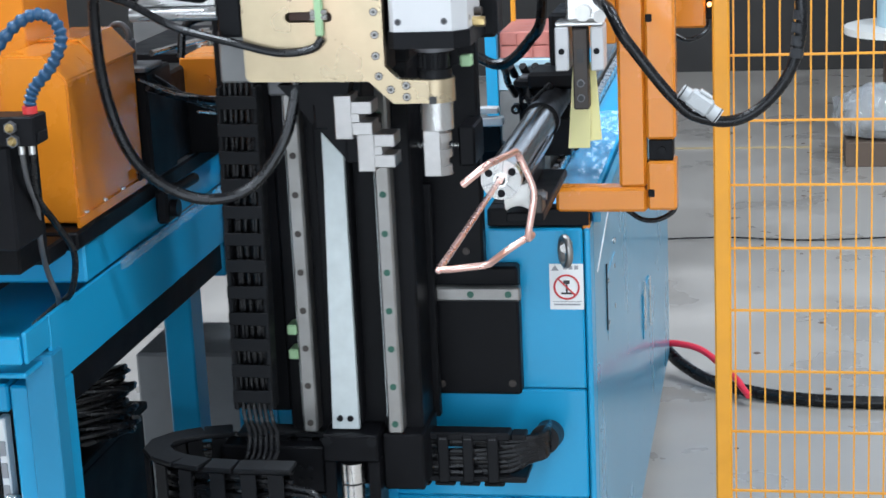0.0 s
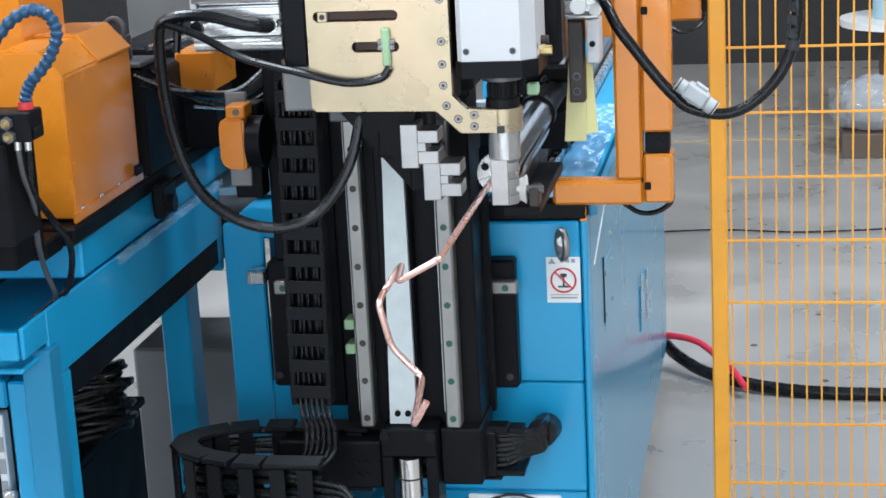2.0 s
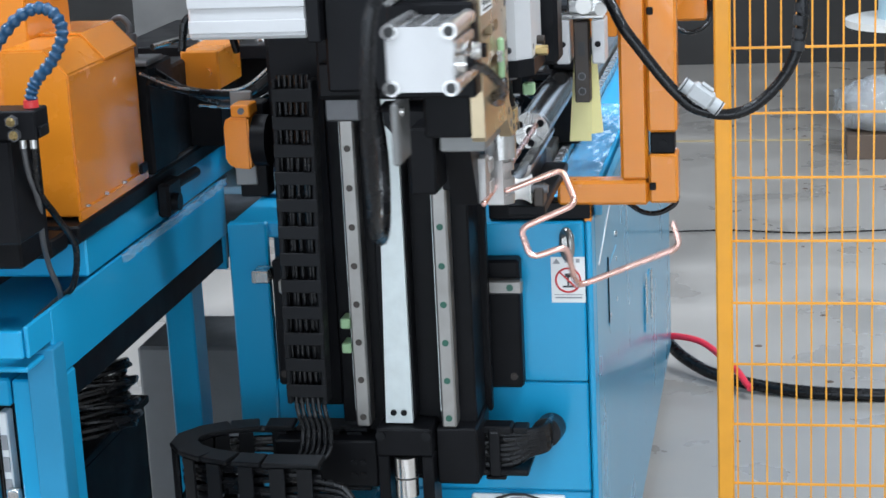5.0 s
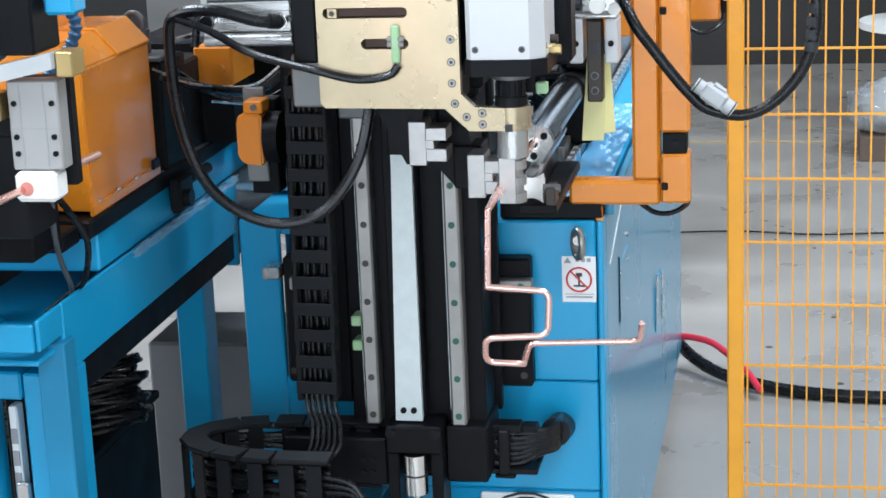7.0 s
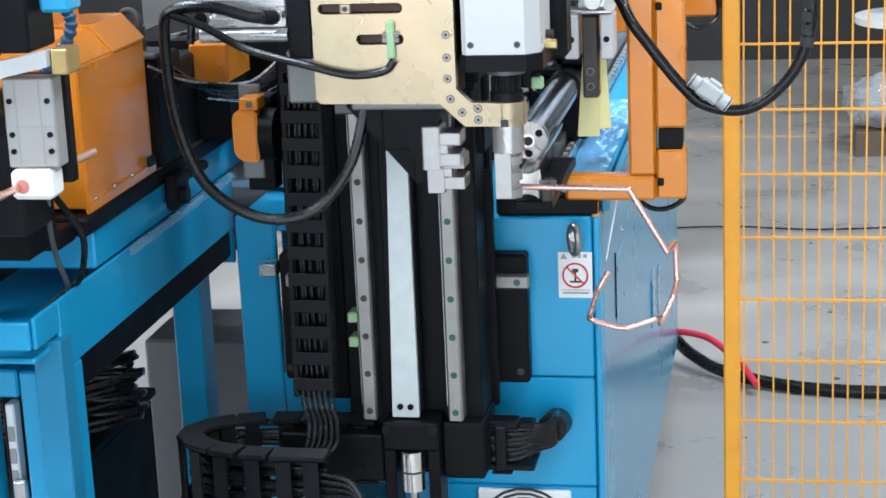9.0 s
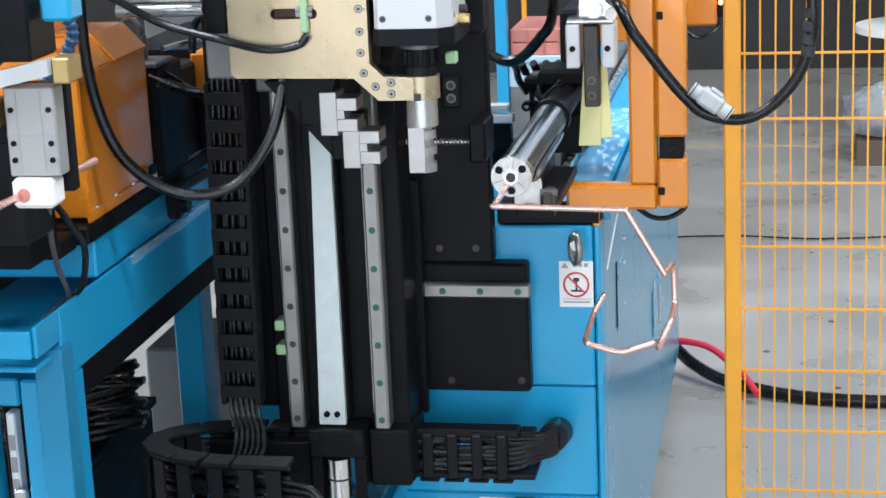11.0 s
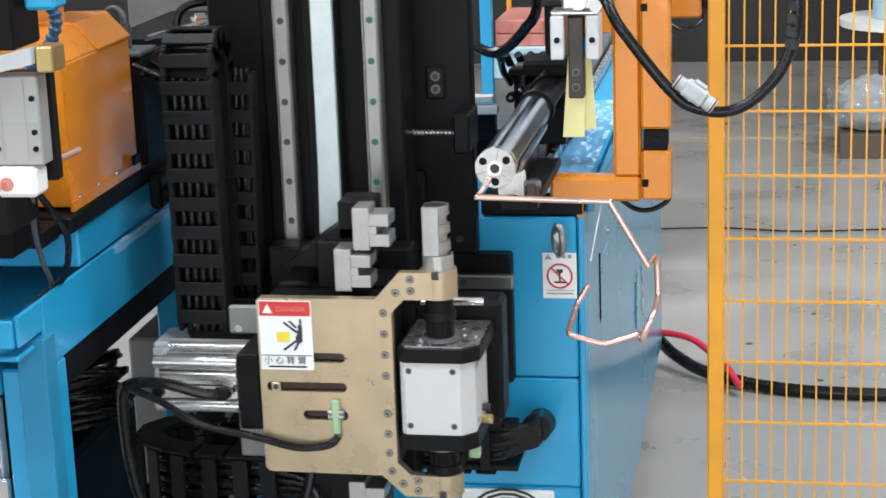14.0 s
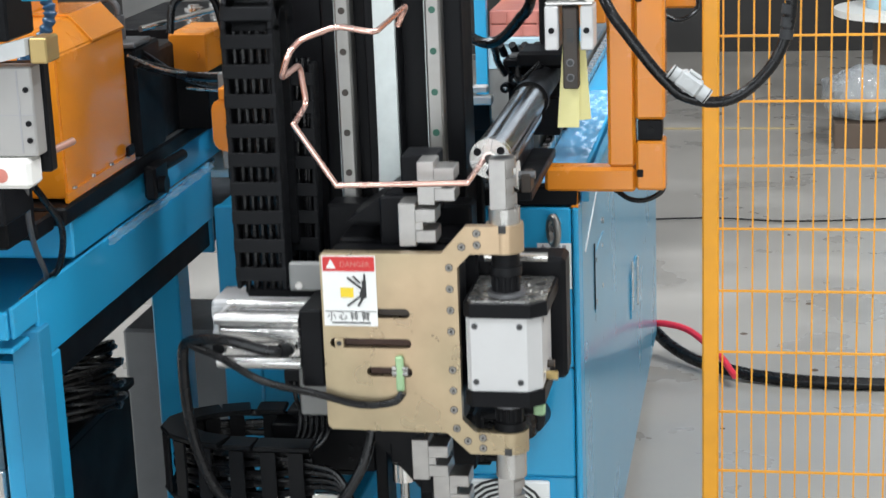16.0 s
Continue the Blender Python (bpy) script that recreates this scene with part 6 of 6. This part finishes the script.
    walk(tube_parts[2], [(0.00, pose(-0.0945, -0.1625, 1.0636, 0.00, -0.00, 0.00)),
        (6.60, pose(-0.0945, -0.1625, 1.0636, 0.00, -0.00, 0.00)),
        (6.90, pose(-0.0945, -0.3825, 1.0636, 0.00, -0.00, 0.00)),
        (7.65, pose(-0.0945, -0.3825, 1.0636, 0.00, -0.00, 0.00)),
        (7.80, pose(-0.0949, -0.3799, 1.0607, -0.06, 0.04, 12.61)),
        (7.90, pose(-0.0960, -0.3729, 1.0528, -0.15, 0.21, 46.25)),
        (8.00, pose(-0.0972, -0.3650, 1.0440, -0.12, 0.41, 84.09)),
        (8.80, pose(-0.0972, -0.3650, 1.0440, -0.12, 0.41, 84.09)),
        (10.60, pose(-0.0972, -0.4350, 1.0440, -0.12, 0.41, 84.09)),
        (14.90, pose(-0.0972, -0.4350, 1.0440, -0.12, 0.41, 84.09)),
        (15.00, pose(-0.0973, -0.4361, 1.0446, -9.20, -0.17, 83.57)),
        (15.10, pose(-0.0976, -0.4406, 1.0469, -45.48, -3.09, 82.59)),
        (15.20, pose(-0.0981, -0.4472, 1.0505, -100.14, -7.12, 84.63)),
        (15.30, pose(-0.0985, -0.4534, 1.0538, -151.53, -7.86, 88.84)),
        (15.40, pose(-0.0988, -0.4564, 1.0555, -177.19, -6.83, 90.77)),
        (15.50, pose(-0.0988, -0.4571, 1.0559, 177.32, -6.50, 91.11)),
        (16.00, pose(-0.0988, -0.4571, 1.0559, 177.34, -6.41, 90.99))])
    walk(tube_parts[3], [(0.00, pose(-0.0897, -0.8089, 1.0600)),
        (1.40, pose(-0.0897, -0.8089, 1.0600)),
        (1.70, pose(-0.0897, -0.7859, 1.0600)),
        (2.60, pose(-0.0897, -0.7859, 1.0600)),
        (2.92, pose(-0.0897, -0.6731, 1.0600)),
        (3.20, pose(-0.0897, -0.5399, 1.0600)),
        (3.40, pose(-0.0897, -0.5099, 1.0600)),
        (3.95, pose(-0.0897, -0.5099, 1.0600)),
        (4.20, pose(-0.0808, -0.4477, 1.0664)),
        (4.60, pose(-0.0808, -0.4477, 1.0664)),
        (5.20, pose(-0.0808, -0.5677, 1.0664)),
        (5.80, pose(-0.0855, -0.5006, 1.0664)),
        (6.60, pose(-0.0855, -0.5006, 1.0664)),
        (6.90, pose(-0.0875, -0.5612, 1.0611)),
        (7.65, pose(-0.0875, -0.5612, 1.0611)),
        (8.00, pose(-0.0972, -0.3650, 1.0440)),
        (8.80, pose(-0.0972, -0.3650, 1.0440)),
        (10.60, pose(-0.0972, -0.4350, 1.0440)),
        (14.90, pose(-0.0972, -0.4350, 1.0440)),
        (15.50, pose(-0.0988, -0.4571, 1.0559)),
        (16.00, pose(-0.0988, -0.4571, 1.0559))])


motions()
